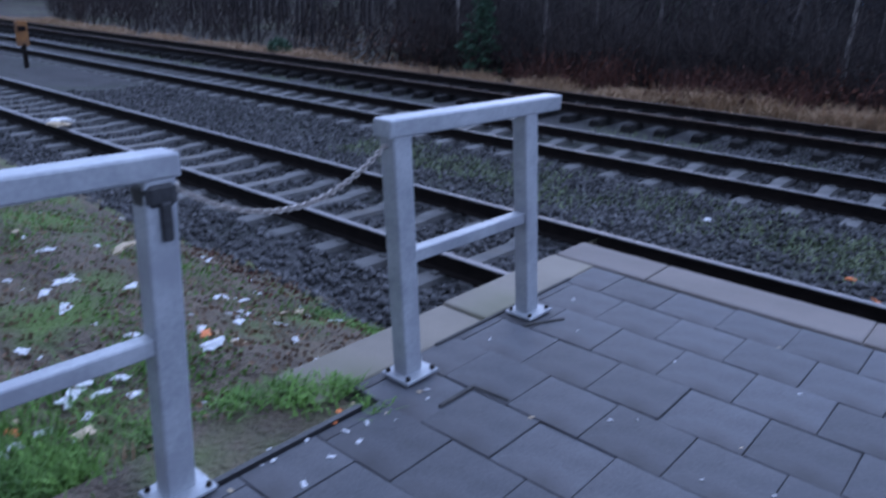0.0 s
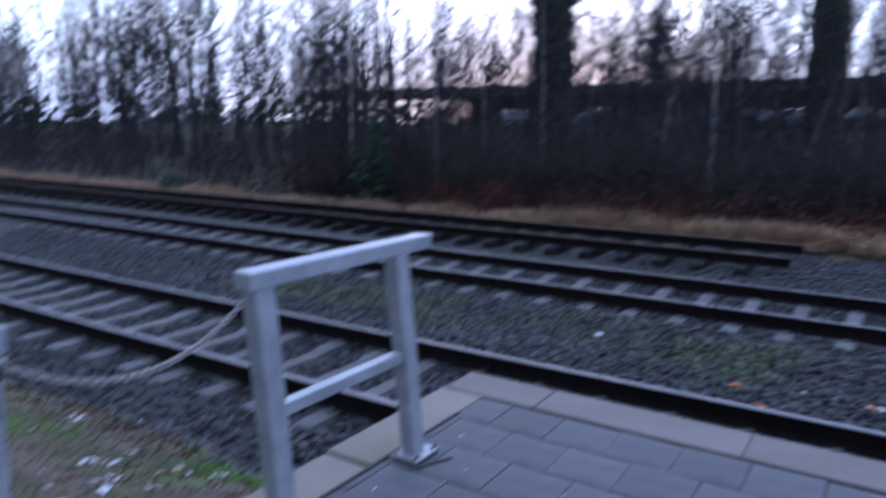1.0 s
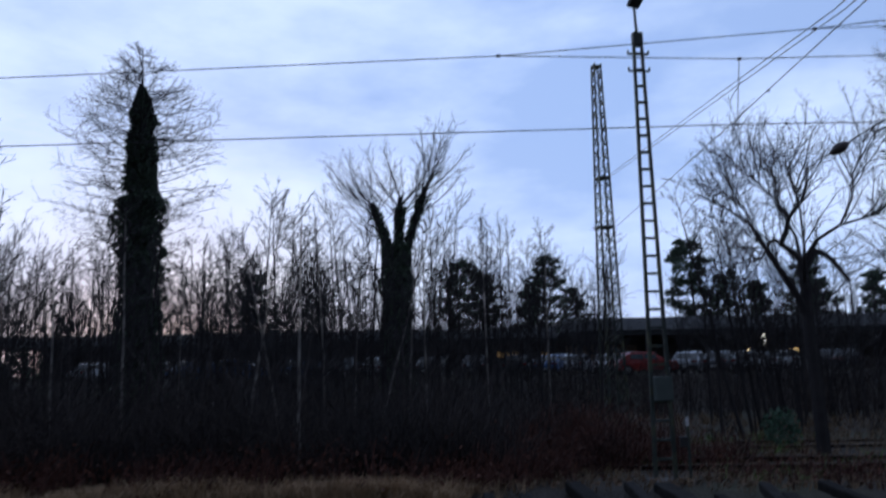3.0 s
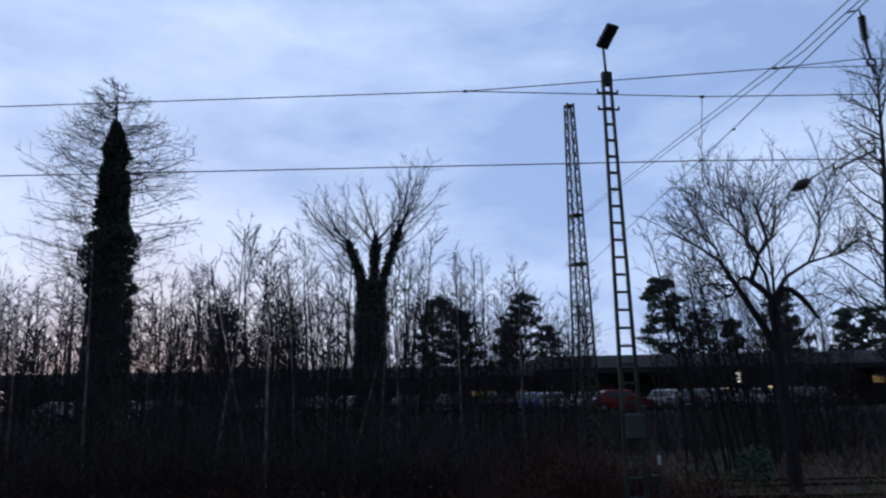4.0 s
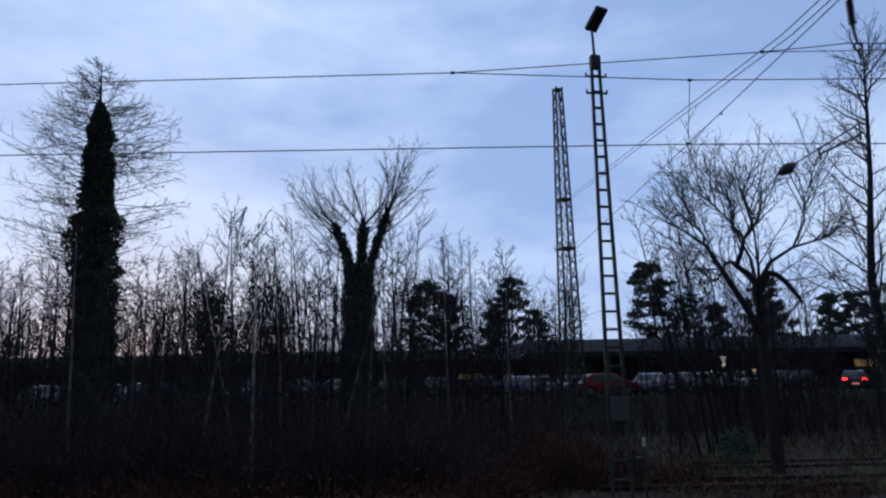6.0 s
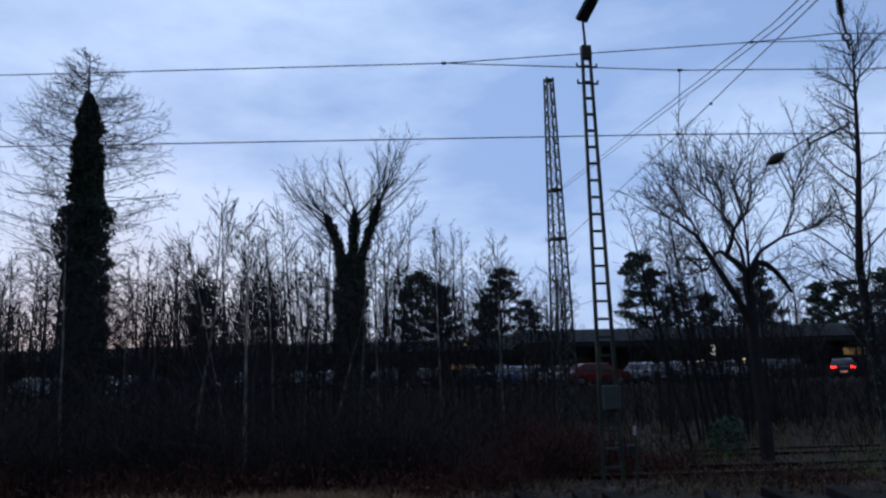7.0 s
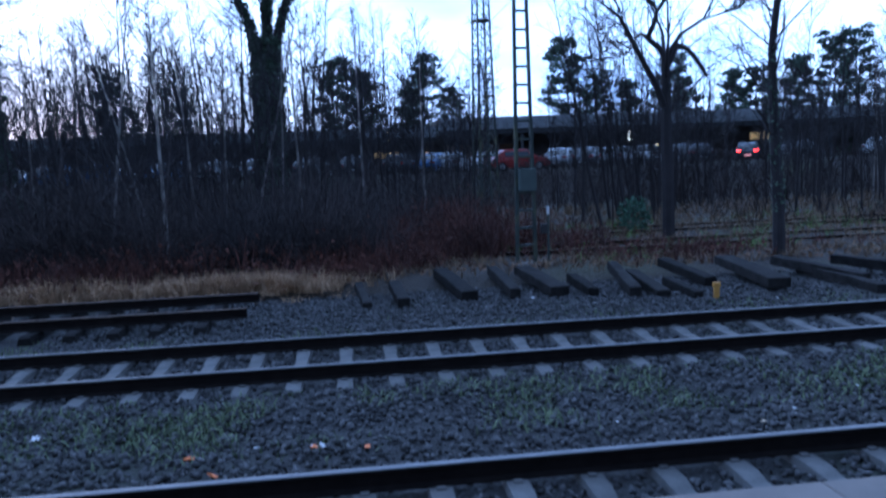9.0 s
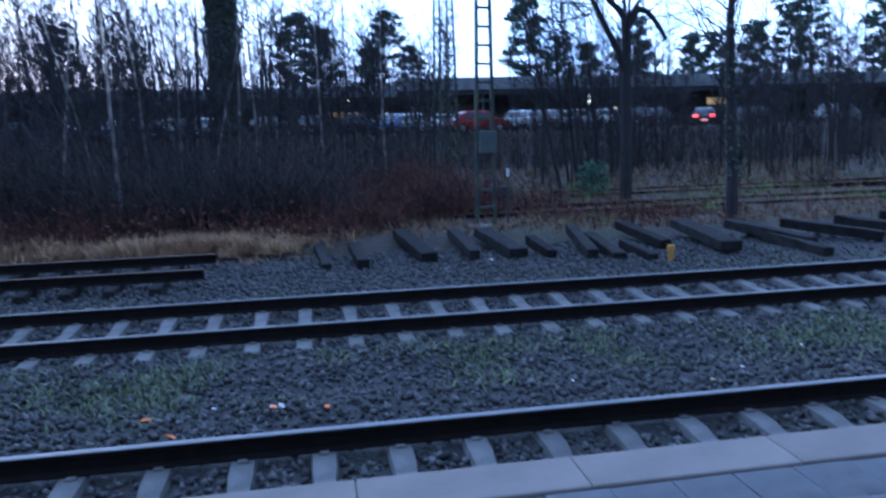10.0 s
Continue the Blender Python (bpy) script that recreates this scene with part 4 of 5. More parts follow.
def build_forked_tree():
    rng = random.Random(53)
    t = thing("forked_tree", "dark bare tree with crooked spreading limbs beside the old siding", "tree", pose(9.25, 15.6, 0.0))
    s, c = Shape(), Shape()
    bough(s, [(0.1, 0, -0.4), (0.08, 0, 1.5), (0.02, 0, 3.0), (0.04, 0, 4.4), (0, 0, 5.35)], 0.2, 0.13, 8)
    limbs = [
        bough(s, [(0, 0, 5.3), (-0.16, 0.05, 5.55), (-0.5, 0.1, 5.85), (-0.36, 0, 6.2), (-0.28, -0.1, 6.6), (0.14, -0.1, 7.1), (0.4, 0, 7.7), (0.5, 0.1, 8.3)], 0.10, 0.02),
        bough(s, [(-0.48, 0.1, 5.82), (-0.66, 0.1, 5.98), (-0.82, 0.1, 5.92), (-0.92, 0.1, 5.65), (-1.15, 0.15, 5.4), (-1.5, 0.2, 5.7)], 0.06, 0.015, 5),
        bough(s, [(0.03, 0, 3.7), (-0.3, -0.1, 4.4), (-0.8, -0.2, 5.2), (-1.2, -0.25, 5.9), (-1.5, -0.3, 6.4), (-2.1, -0.4, 6.8), (-2.8, -0.5, 7.15)], 0.12, 0.014),
        bough(s, [(0.02, 0, 5.1), (0.16, -0.1, 5.5), (0.4, -0.2, 5.9), (1.05, -0.3, 6.3), (1.6, -0.3, 6.45), (2.2, -0.3, 6.6)], 0.085, 0.014),
        bough(s, [(0.04, 0, 5.0), (0.45, 0.2, 5.62), (0.75, 0.3, 5.6), (1.05, 0.4, 5.4), (1.35, 0.45, 5.05), (1.55, 0.5, 4.75)], 0.11, 0.05),
        bough(s, [(-0.28, -0.1, 6.6), (-0.5, 0.2, 7.2), (-0.9, 0.4, 7.8), (-1.3, 0.5, 8.5)], 0.045, 0.012, 5),
        bough(s, [(-1.3, -0.25, 5.9), (-1.25, 0.2, 6.6), (-1.5, 0.5, 7.3), (-1.7, 0.7, 8.1)], 0.04, 0.011, 5),
        bough(s, [(1.05, -0.3, 6.3), (1.3, -0.6, 7.0), (1.35, -0.7, 7.7), (1.6, -0.8, 8.2)], 0.04, 0.011, 5),
        bough(s, [(0.0, 0.0, 5.2), (0.3, 0.9, 6.2), (0.1, 1.4, 7.2), (0.2, 1.7, 8.3)], 0.07, 0.012, 5),
        bough(s, [(0.03, 0.0, 4.6), (-0.3, -0.9, 5.6), (-0.5, -1.3, 6.6), (-0.9, -1.6, 7.7)], 0.06, 0.012, 5)]
    for k, j in enumerate(limbs):
        for _ in range(12 if k != 4 else 6):
            p, d, r = along(j, rng.uniform(0.3, 0.99))
            up = (outward(rng, d, rng.uniform(0.4, 1.0)) + Vector((0, 0, 0.55))).normalized()
            q = limb(c, rng, p, up, rng.uniform(0.9, 2.2), min(r, 0.022), 0.008, 4, 0.12, 0.05, 4)
            spray(c, rng, q, 9, 0.95, 0.0085, 0.8, 0.15, 0.05, 1, 0.35, 4.5, 0.8)
    part("trunk", s.mesh("trunk", M_TWIG), None, t)
    part("crown", c.mesh("crown", M_TWIG), None, t, "fine upswept twigs")
    rng = random.Random(54)
    t = thing("slender_tree", "slender dark bare tree standing at the edge of the old siding", "tree", pose(9.74, 10.6, -0.1))
    s, c, v = Shape(), Shape(), Shape()
    trunk = bough(s, [(0.12, 0, -0.3), (0.08, 0, 1.2), (0.0, 0.02, 2.4), (-0.08, 0, 3.6), (-0.12, 0.02, 4.8), (0.0, 0, 6.0), (0.15, 0, 7.1), (0.28, 0.02, 8.5), (0.34, 0, 9.5), (0.4, 0, 10.3)], 0.15, 0.012, 8)
    for i in range(46):
        t0 = 0.24 + 0.74 * (i + rng.random()) / 46
        p, d, r = along(trunk, min(t0, 0.99))
        j = limb(c, rng, p, outward(rng, d, rng.uniform(0.75, 1.15)), rng.uniform(1.4, 2.9) * (1.25 - t0), min(r, 0.024), 0.006, 7, 0.07, 0.05, 4)
        spray(c, rng, j, 9, 0.75, 0.007, 0.7, 0.25, 0.06, 1, 0.35, 4.0, 0.8)
    for _ in range(420):
        p, _, r = along(trunk, rng.uniform(0.1, 0.45))
        a, rr = rng.uniform(0, 6.283), r + rng.uniform(-0.03, 0.05)
        v.leaf((p.x + rr * math.cos(a), p.y + rr * math.sin(a), p.z), rng.uniform(0.05, 0.11), rng)
    part("trunk", s.mesh("trunk", M_TWIG), None, t)
    part("crown", c.mesh("crown", M_TWIG), None, t)
    part("ivy", v.mesh("ivy", M_IVY), None, t, "dark ivy round the lower stem")


def pine_mesh(seed, height, width, bare):
    """Scots pine: bare stem below, level limbs above that carry small flat cushions of needles with gaps between."""
    rng = random.Random(seed)
    s, v = Shape(), Shape()
    trunk = limb(s, rng, (0, 0, -0.3), (0.02, 0, 1), height, 0.2, 0.04, 9, 0.03, 0.02, 6)
    n = 42
    for i in range(n):
        k = (i + rng.random()) / n
        p, d, r = along(trunk, min(bare + (1 - bare) * k, 0.995))
        a = i * 2.4 + rng.gauss(0, 0.5)
        reach = width * float(np.interp(k, (0, 0.2, 0.6, 0.85, 1.0), (0.55, 1.0, 1.0, 0.78, 0.4))) * rng.uniform(0.55, 1.05)
        j = limb(s, rng, p, (math.cos(a), math.sin(a), rng.uniform(0.0, 0.35) + 0.5 * k), reach, 0.05, 0.014, 4, 0.12, 0.05, 4)
        for q in range(6):
            c, _, _ = along(j, rng.uniform(0.35, 0.999) ** 0.7)
            w = rng.uniform(0.4, 0.75)
            leaf_cloud(v, rng, c + Vector((rng.gauss(0, 0.28), rng.gauss(0, 0.28), rng.uniform(0.0, 0.25))), (w, w, 0.42 * w), 23, 0.27)
    return s.mesh("pine_trunk", M_TWIG), v.mesh("pine_crown", M_PINE)


def build_pines():
    variants = [pine_mesh(61, 13.0, 3.3, 0.34), pine_mesh(62, 13.0, 2.7, 0.42), pine_mesh(63, 13.0, 3.6, 0.3)]
    for k, (x, y, scale) in enumerate(((8.0, 74, 0.94), (-1.9, 72, 0.92), (24.4, 75, 1.04), (11.0, 76, 0.7), (1.2, 71, 0.8), (27.6, 76, 0.78), (35.2, 72, 0.88), (42.3, 72, 0.76), (56.0, 75, 1.04), (39.0, 77, 0.7),
                                       (52.5, 77, 0.9), (62, 78, 1.15), (68, 74, 1.1), (33.0, 79, 0.75), (75, 80, 1.1), (47.5, 76, 0.8), (5.8, 76, 0.7), (-26, 80, 0.9))):
        trunk, crown = variants[k % 3]
        t = thing("pine_tree", "dark green pine with flat needle clumps behind the canopy", "tree", pose(x, y, 1.8, 0, 0, 67 * k) @ Matrix.Scale(scale, 4), "pines behind the canopy")
        part("trunk", trunk, None, t)
        part("crown", crown, None, t, "dark needle crown")


def build_young_conifer():
    rng = random.Random(71)
    t = thing("young_conifer", "small green conifer standing in the dry grass", "tree", pose(-14.0, 11.2, -0.15))
    s, v = Shape(), Shape()
    trunk = limb(s, rng, (0, 0, -0.1), (0, 0, 1), 2.7, 0.05, 0.008, 6, 0.02, 0.02, 5)
    for i in range(42):
        k = 0.08 + 0.9 * i / 42
        p, _, _ = along(trunk, k)
        a = i * 2.4
        j = limb(s, rng, p, (math.cos(a), math.sin(a), 0.05), 0.75 * (1.08 - k), 0.012, 0.004, 3, 0.08, 0.04, 3)
        for q in (0.3, 0.55, 0.8, 1.0):
            c, _, _ = along(j, q * 0.999)
            leaf_cloud(v, rng, c, (0.13, 0.13, 0.07), 16, 0.09)
    part("trunk", s.mesh("trunk", M_TWIG), None, t)
    part("needles", v.mesh("needles", M_FIR), None, t, "fresh green needles")
    g = Shape()
    leaf_cloud(g, rng, (-21.7, 9.9, 0.1), (0.5, 0.4, 0.35), 700, 0.08)
    ob = tagged(new("green_shrub", g.mesh("green_shrub", M_FIR)), "low green shrub in the dry grass", "shrub")
    e = Shape()
    leaf_cloud(e, rng, (9.0, 17.5, 0.45), (0.6, 0.5, 0.7), 500, 0.12)
    tagged(new("green_shrub", e.mesh("green_shrub", M_FIR)), "green bramble shrub under the bare trees", "shrub")


def build_woods():
    rng = random.Random(81)
    meshes = [slim_tree_mesh(90 + k, 8.0 + 0.5 * k, 0.056 + 0.005 * k, 35 + k, 1.8 + 0.1 * k) for k in range(6)]
    low = [slim_tree_mesh(120 + k, 8.2 + 0.5 * k, 0.07, 30, 2.1, None, 3, 0.0125) for k in range(3)]
    birches = [slim_tree_mesh(110 + k, 7.0 + 0.8 * k, 0.06, 24, 1.2, M_BIRCH) for k in range(3)]
    label = "slim leafless young tree with upswept twigs in the lineside wood"
    spots = []
    tries = 0
    while len(spots) < 235 and tries < 12000:
        tries += 1
        y = 13 + 30 * rng.random() ** 0.8
        x = rng.uniform(-2.3, 0.19) * (y + 5.4) if len(spots) % 3 == 0 else rng.uniform(-1.0, 0.19) * (y + 5.4)
        if any((x - a) ** 2 + (y - b) ** 2 < 1.3 for a, b, _ in spots):
            continue
        if (x + 17.4) ** 2 + (y - 31) ** 2 < 7 or (x + 4.7) ** 2 + (y - 37) ** 2 < 6:
            continue
        spots.append((x, y, 0))
    for _ in range(38):
        y = rng.uniform(24, 42)
        spots.append((rng.uniform(0.27, 1.05) * (y + 5.4), y, 1))
    for _ in range(45):
        y = rng.uniform(20, 36)
        spots.append((rng.uniform(-0.62, 0.12) * (y + 5.4), y, 0))
    for _ in range(34):
        y = rng.uniform(20, 36)
        spots.append((rng.uniform(0.42, 0.85) * (y + 5.4), y, 1))
    for _ in range(7):
        y = rng.uniform(19, 27)
        spots.append((rng.uniform(0.29, 0.44) * (y + 5.4), y, 1))
    for k in range(6):
        spots.append((0.345 + 0.0125 * k, 20 + 0.7 * (k % 3), 3))
    spots = [(x * (y + 5.4), y, r) if r == 3 else (x, y, r) for x, y, r in spots]
    for _ in range(60):
        y = rng.uniform(14, 40)
        spots.append((rng.uniform(-2.3, -0.75) * (y + 5.4), y, 2))
    spots.sort(key=lambda p: p[1] + 0.25 * abs(p[0]))
    for _ in range(30):
        y = rng.uniform(26, 38)
        spots.append((rng.uniform(0.38, 0.85) * (y + 5.4), y, 0))
    for _ in range(105):
        y = rng.uniform(36, 44)
        spots.append((rng.uniform(-1.1, 0.17) * (y + 5.4), y, 0))
    for _ in range(110):
        y = rng.uniform(26, 44)
        spots.append((rng.uniform(-2.7, -0.85) * (y + 5.4), y, 2))
    for _ in range(40):
        y = rng.uniform(54, 57)
        spots.append((rng.uniform(0.3, 1.0) * (y + 5.4), y, 1))
    # a gap in the trees opens on the car that brakes
    spots = [p for p in spots if abs(p[0] / (p[1] + 5.4) - 0.567) > 0.024]
    far_v, far_f, count = [], [], 0
    for k, (x, y, right) in enumerate(spots):
        scale = rng.uniform(0.72, 1.04) * (1.0, 0.85, 1.75, 1.12)[right] * (0.72 + 0.28 * min(1, max(0, (y - 12) / 14)))
        m = pose(x, y, ground_height(x, y), rng.gauss(0, 1.6), rng.gauss(0, 1.6) - (11 if right == 3 else 0), 0 if right == 3 else rng.uniform(0, 360)) @ Matrix.Scale(scale, 4)
        if k < 290:
            place_tree("slim_tree", meshes[k % 6], label, m, "tree", "young lineside trees")
            continue
        for me in low[k % 3]:
            co = np.empty(len(me.vertices) * 3)
            me.vertices.foreach_get("co", co)
            far_f += [tuple(v + count for v in p.vertices) for p in me.polygons]
            far_v.append(co.reshape(-1, 3) @ np.array(m.to_3x3()).T + np.array(m.translation))
            count += len(me.vertices)
    tagged(new("far_saplings", mesh_of("far_saplings", np.concatenate(far_v).tolist(), far_f, M_TWIG)), "leafless young trees at the back of the wood", "woods", kind="stuff")
    for k, (px, y, lean) in enumerate(((-0.272, 18, 13), (-0.216, 17, 9), (-0.146, 19, 11), (-0.102, 18.5, 6), (-0.076, 19, 2), (0.009, 22, -4), (-0.177, 20, 9), (0.094, 21, 1),
                                       (0.775, 30, 0), (0.787, 30.3, 6), (0.765, 30.2, -3), (-0.89, 12.5, 1), (-0.255, 12.2, 1), (-0.70, 13, 2), (-0.82, 14, -2), (-0.42, 24, 2), (-0.5, 15, -2), (-0.33, 15.5, 4), (-0.6, 17, 3))):
        x = px * (y + 5.4)
        place_tree("birch_tree", birches[k % 3], "young birch with pale bark among dark brushwood", pose(x, y, ground_height(x, y), 0, -lean, 77 * k), "tree", "pale birches")


def build_brush():
    """Dense leafless undergrowth."""
    rng = random.Random(101)
    s = Shape()

    def shrub(x, y, h):
        z = ground_height(x, y) - 0.05
        for _ in range(3):
            d = (rng.gauss(0, 0.30), rng.gauss(0, 0.30), 1)
            j = limb(s, rng, (x, y, z), d, h * rng.uniform(0.6, 1.1), 0.014, 0.006, 2, 0.18, 0, 3)
            for _ in range(3):
                p, dd, _ = along(j, rng.uniform(0.2, 0.95))
                s.tube(p, p + outward(rng, dd, 0.8) * h * rng.uniform(0.2, 0.45), 0.008, 0.005, 3)

    for k in range(3900):
        y = 11.3 + 22 * rng.random() ** 1.6
        x = (rng.uniform(-2.6, 0.12) if k % 3 == 0 else rng.uniform(-1.0, 0.13)) * (y + 5.4)
        thick = noise.noise(Vector((x * 0.25, y * 0.25, 11)))
        if thick < -0.3:
            continue
        shrub(x, y, rng.uniform(0.7, 2.0) * (1.15 + 0.9 * thick) * (1.7 if rng.random() < 0.12 else 1))
    for _ in range(1150):
        y = rng.uniform(30, 41)
        shrub(rng.uniform(0.1, 1.2) * (y + 5.4), y, rng.uniform(1.0, 2.7))
    for _ in range(110):
        y = rng.uniform(16, 29)
        shrub(rng.uniform(0.3, 1.1) * (y + 5.4), y, rng.uniform(0.7, 2.0))
    for _ in range(900):
        y = rng.uniform(39.5, 42.5)
        shrub(rng.uniform(-1.0, 1.1) * (y + 5.4), y, rng.uniform(0.5, 1.3))
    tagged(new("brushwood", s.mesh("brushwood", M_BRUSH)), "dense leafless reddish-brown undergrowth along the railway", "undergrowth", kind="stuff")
    s = Shape()
    for cx, cy, n, sp, hh in ((3.2, 15.5, 170, 1.1, 1.5), (2.0, 13.4, 150, 1.0, 1.1), (0.4, 11.6, 130, 1.0, 0.8), (-0.6, 10.5, 90, 0.6, 0.5), (5.2, 14.8, 90, 1.2, 0.8), (8, 12.0, 120, 1.8, 0.45), (-10.5, 11.3, 120, 1.2, 0.9), (-4, 11.5, 120, 1.6, 0.9), (-6.5, 10.9, 110, 0.9, 0.8)):
        for _ in range(n):
            shrub(cx + rng.gauss(0, sp), cy + rng.gauss(0, sp * 0.5), hh * rng.uniform(0.5, 1.2))
    tagged(new("russet_brushwood", s.mesh("russet_brushwood", M_REDTWIG)), "russet bramble and dogwood stems beside the dry grass", "undergrowth", kind="stuff")
    r = Shape()
    for cx, cy, n, sp, hh in ((3.0, 15.5, 900, 0.9, 1.1), (1.6, 13.2, 700, 0.9, 0.8), (0.2, 11.2, 500, 0.9, 0.5), (-0.8, 10.4, 500, 0.6, 0.4), (4.6, 14.5, 500, 1.1, 0.6), (-6.5, 10.7, 700, 1.2, 0.6), (-10.5, 11.0, 600, 0.9, 0.7), (-3.0, 11.4, 700, 1.6, 0.8), (7.5, 12.0, 600, 1.6, 0.35), (-17, 12.5, 600, 1.6, 1.0)):
        for _ in range(n):
            x, y = cx + rng.gauss(0, sp), cy + rng.gauss(0, sp * 0.5)
            r.leaf((x, y, ground_height(x, y) + abs(rng.gauss(0, 0.5)) * hh + 0.03), rng.uniform(0.05, 0.12), rng)
    tagged(new("russet_leaves", r.mesh("russet_leaves", M_REDLEAF)), "russet withered leaves hanging on low bramble", "leaves", kind="stuff")
    # leaf litter and dead stalks that make the floor of the thicket
    f = Shape()
    for _ in range(9000):
        y = 10.2 + 20 * rng.random() ** 1.6
        x = rng.uniform(-1.3 * (y + 6), 1.2 * (y + 6))
        f.leaf((x, y, ground_height(x, y) + rng.uniform(0, 0.1)), rng.uniform(0.06, 0.16), rng)
    tagged(new("dead_leaves", f.mesh("dead_leaves", M_DEADLEAF)), "brown dead leaves on the woodland floor", "leaves", kind="stuff")


def build_dry_grass():
    rng = random.Random(111)
    s = Shape()

    def tuft(x, y, h, n):
        z = ground_height(x, y) - 0.03
        for _ in range(n):
            s.blade((x + rng.gauss(0, 0.07), y + rng.gauss(0, 0.07), z), h * rng.uniform(0.5, 1.15), (rng.gauss(0, 0.22), rng.gauss(0, 0.18)), rng.uniform(0.005, 0.012))

    for _ in range(3200):
        x = -0.2 - abs(rng.gauss(0, 0.5)) - 46 * rng.random() ** 1.2
        y = 9.9 + rng.gauss(0, 0.42) + 0.3 * noise.noise(Vector((x * 0.35, 0, 0))) - 0.004 * x
        thick = noise.noise(Vector((x * 0.42, 4, 0))) + 0.5 * noise.noise(Vector((x * 1.3, y, 0)))
        if thick < -0.05 and rng.random() < 0.8:
            continue
        tuft(x, y, 0.20 + 0.26 * max(-0.4, thick) + (0.12 if rng.random() < 0.1 else 0), 11)
    for _ in range(320):
        tuft(-2.6 + rng.gauss(0, 0.9), 9.75 + rng.gauss(0, 0.25), rng.uniform(0.2, 0.45), 14)
    for _ in range(160):
        tuft(-6.3 + rng.gauss(0, 0.6), 9.8 + rng.gauss(0, 0.25), rng.uniform(0.25, 0.5), 14)
    tagged(new("dry_grass", s.mesh("dry_grass", M_DRY)), "pale dry grass along the edge of the siding", "grass", kind="stuff")
    s = Shape()
    for _ in range(3000):
        x, y = rng.uniform(-1, 28), rng.uniform(9.6, 20)
        if noise.noise(Vector((x * 0.35, y * 0.5, 2))) > -0.25:
            tuft(x, y, 0.26, 7)
    for _ in range(900):
        y = rng.uniform(18, 32)
        tuft(rng.uniform(0.12, 0.8) * (y + 5.4), y, 0.42, 8)
    tagged(new("brown_grass", s.mesh("brown_grass", M_DRYMOSS)), "brown withered grass over the overgrown siding", "grass", kind="stuff")
    s = Shape()
    for _ in range(900):
        x, y = rng.uniform(4, 30), rng.uniform(11, 21)
        if noise.noise(Vector((x * 0.4, y * 0.6, 9))) > 0.12:
            tuft(x, y, 0.3, 9)
    tagged(new("green_grass", s.mesh("green_grass", M_GRASS)), "green grass patches between the overgrown sidings", "grass", kind="stuff")


def build_far_woods():
    """A belt of far trees that closes the view behind the canopy."""
    rng = random.Random(121)
    s = Shape()
    for _ in range(150):
        a = rng.uniform(-1.45, 1.35)
        d = rng.uniform(88, 130)
        x, y = d * math.sin(a), d * math.cos(a)
        h = rng.uniform(6.0, 10.5) * (1.5 if a < -0.45 else 1.0)
        j = limb(s, rng, (x, y, 1.0), (rng.gauss(0, 0.05), 0, 1), h, 0.14, 0.03, 4, 0.04, 0, 3)
        spray(s, rng, j, 16, 3.0, 0.045, 0.8, 0.15, 0.1, 0, 0.5)
        if rng.random() < 0.75:
            for _ in range(3):
                leaf_cloud(s, rng, (x + rng.gauss(0, 1.8), y, rng.uniform(2, 5.0)), (2.4, 1.2, 1.8), 55, 0.42)
    for _ in range(7000):
        a = rng.uniform(-1.5, 1.4)
        d = rng.uniform(82, 100)
        s.leaf((d * math.sin(a), d * math.cos(a), 1.5 + abs(rng.gauss(0, 1.7))), 0.75, rng)
    tagged(new("far_woods", s.mesh("far_woods", M_PINE)), "dark belt of distant woodland behind the car park", "woods", kind="stuff")


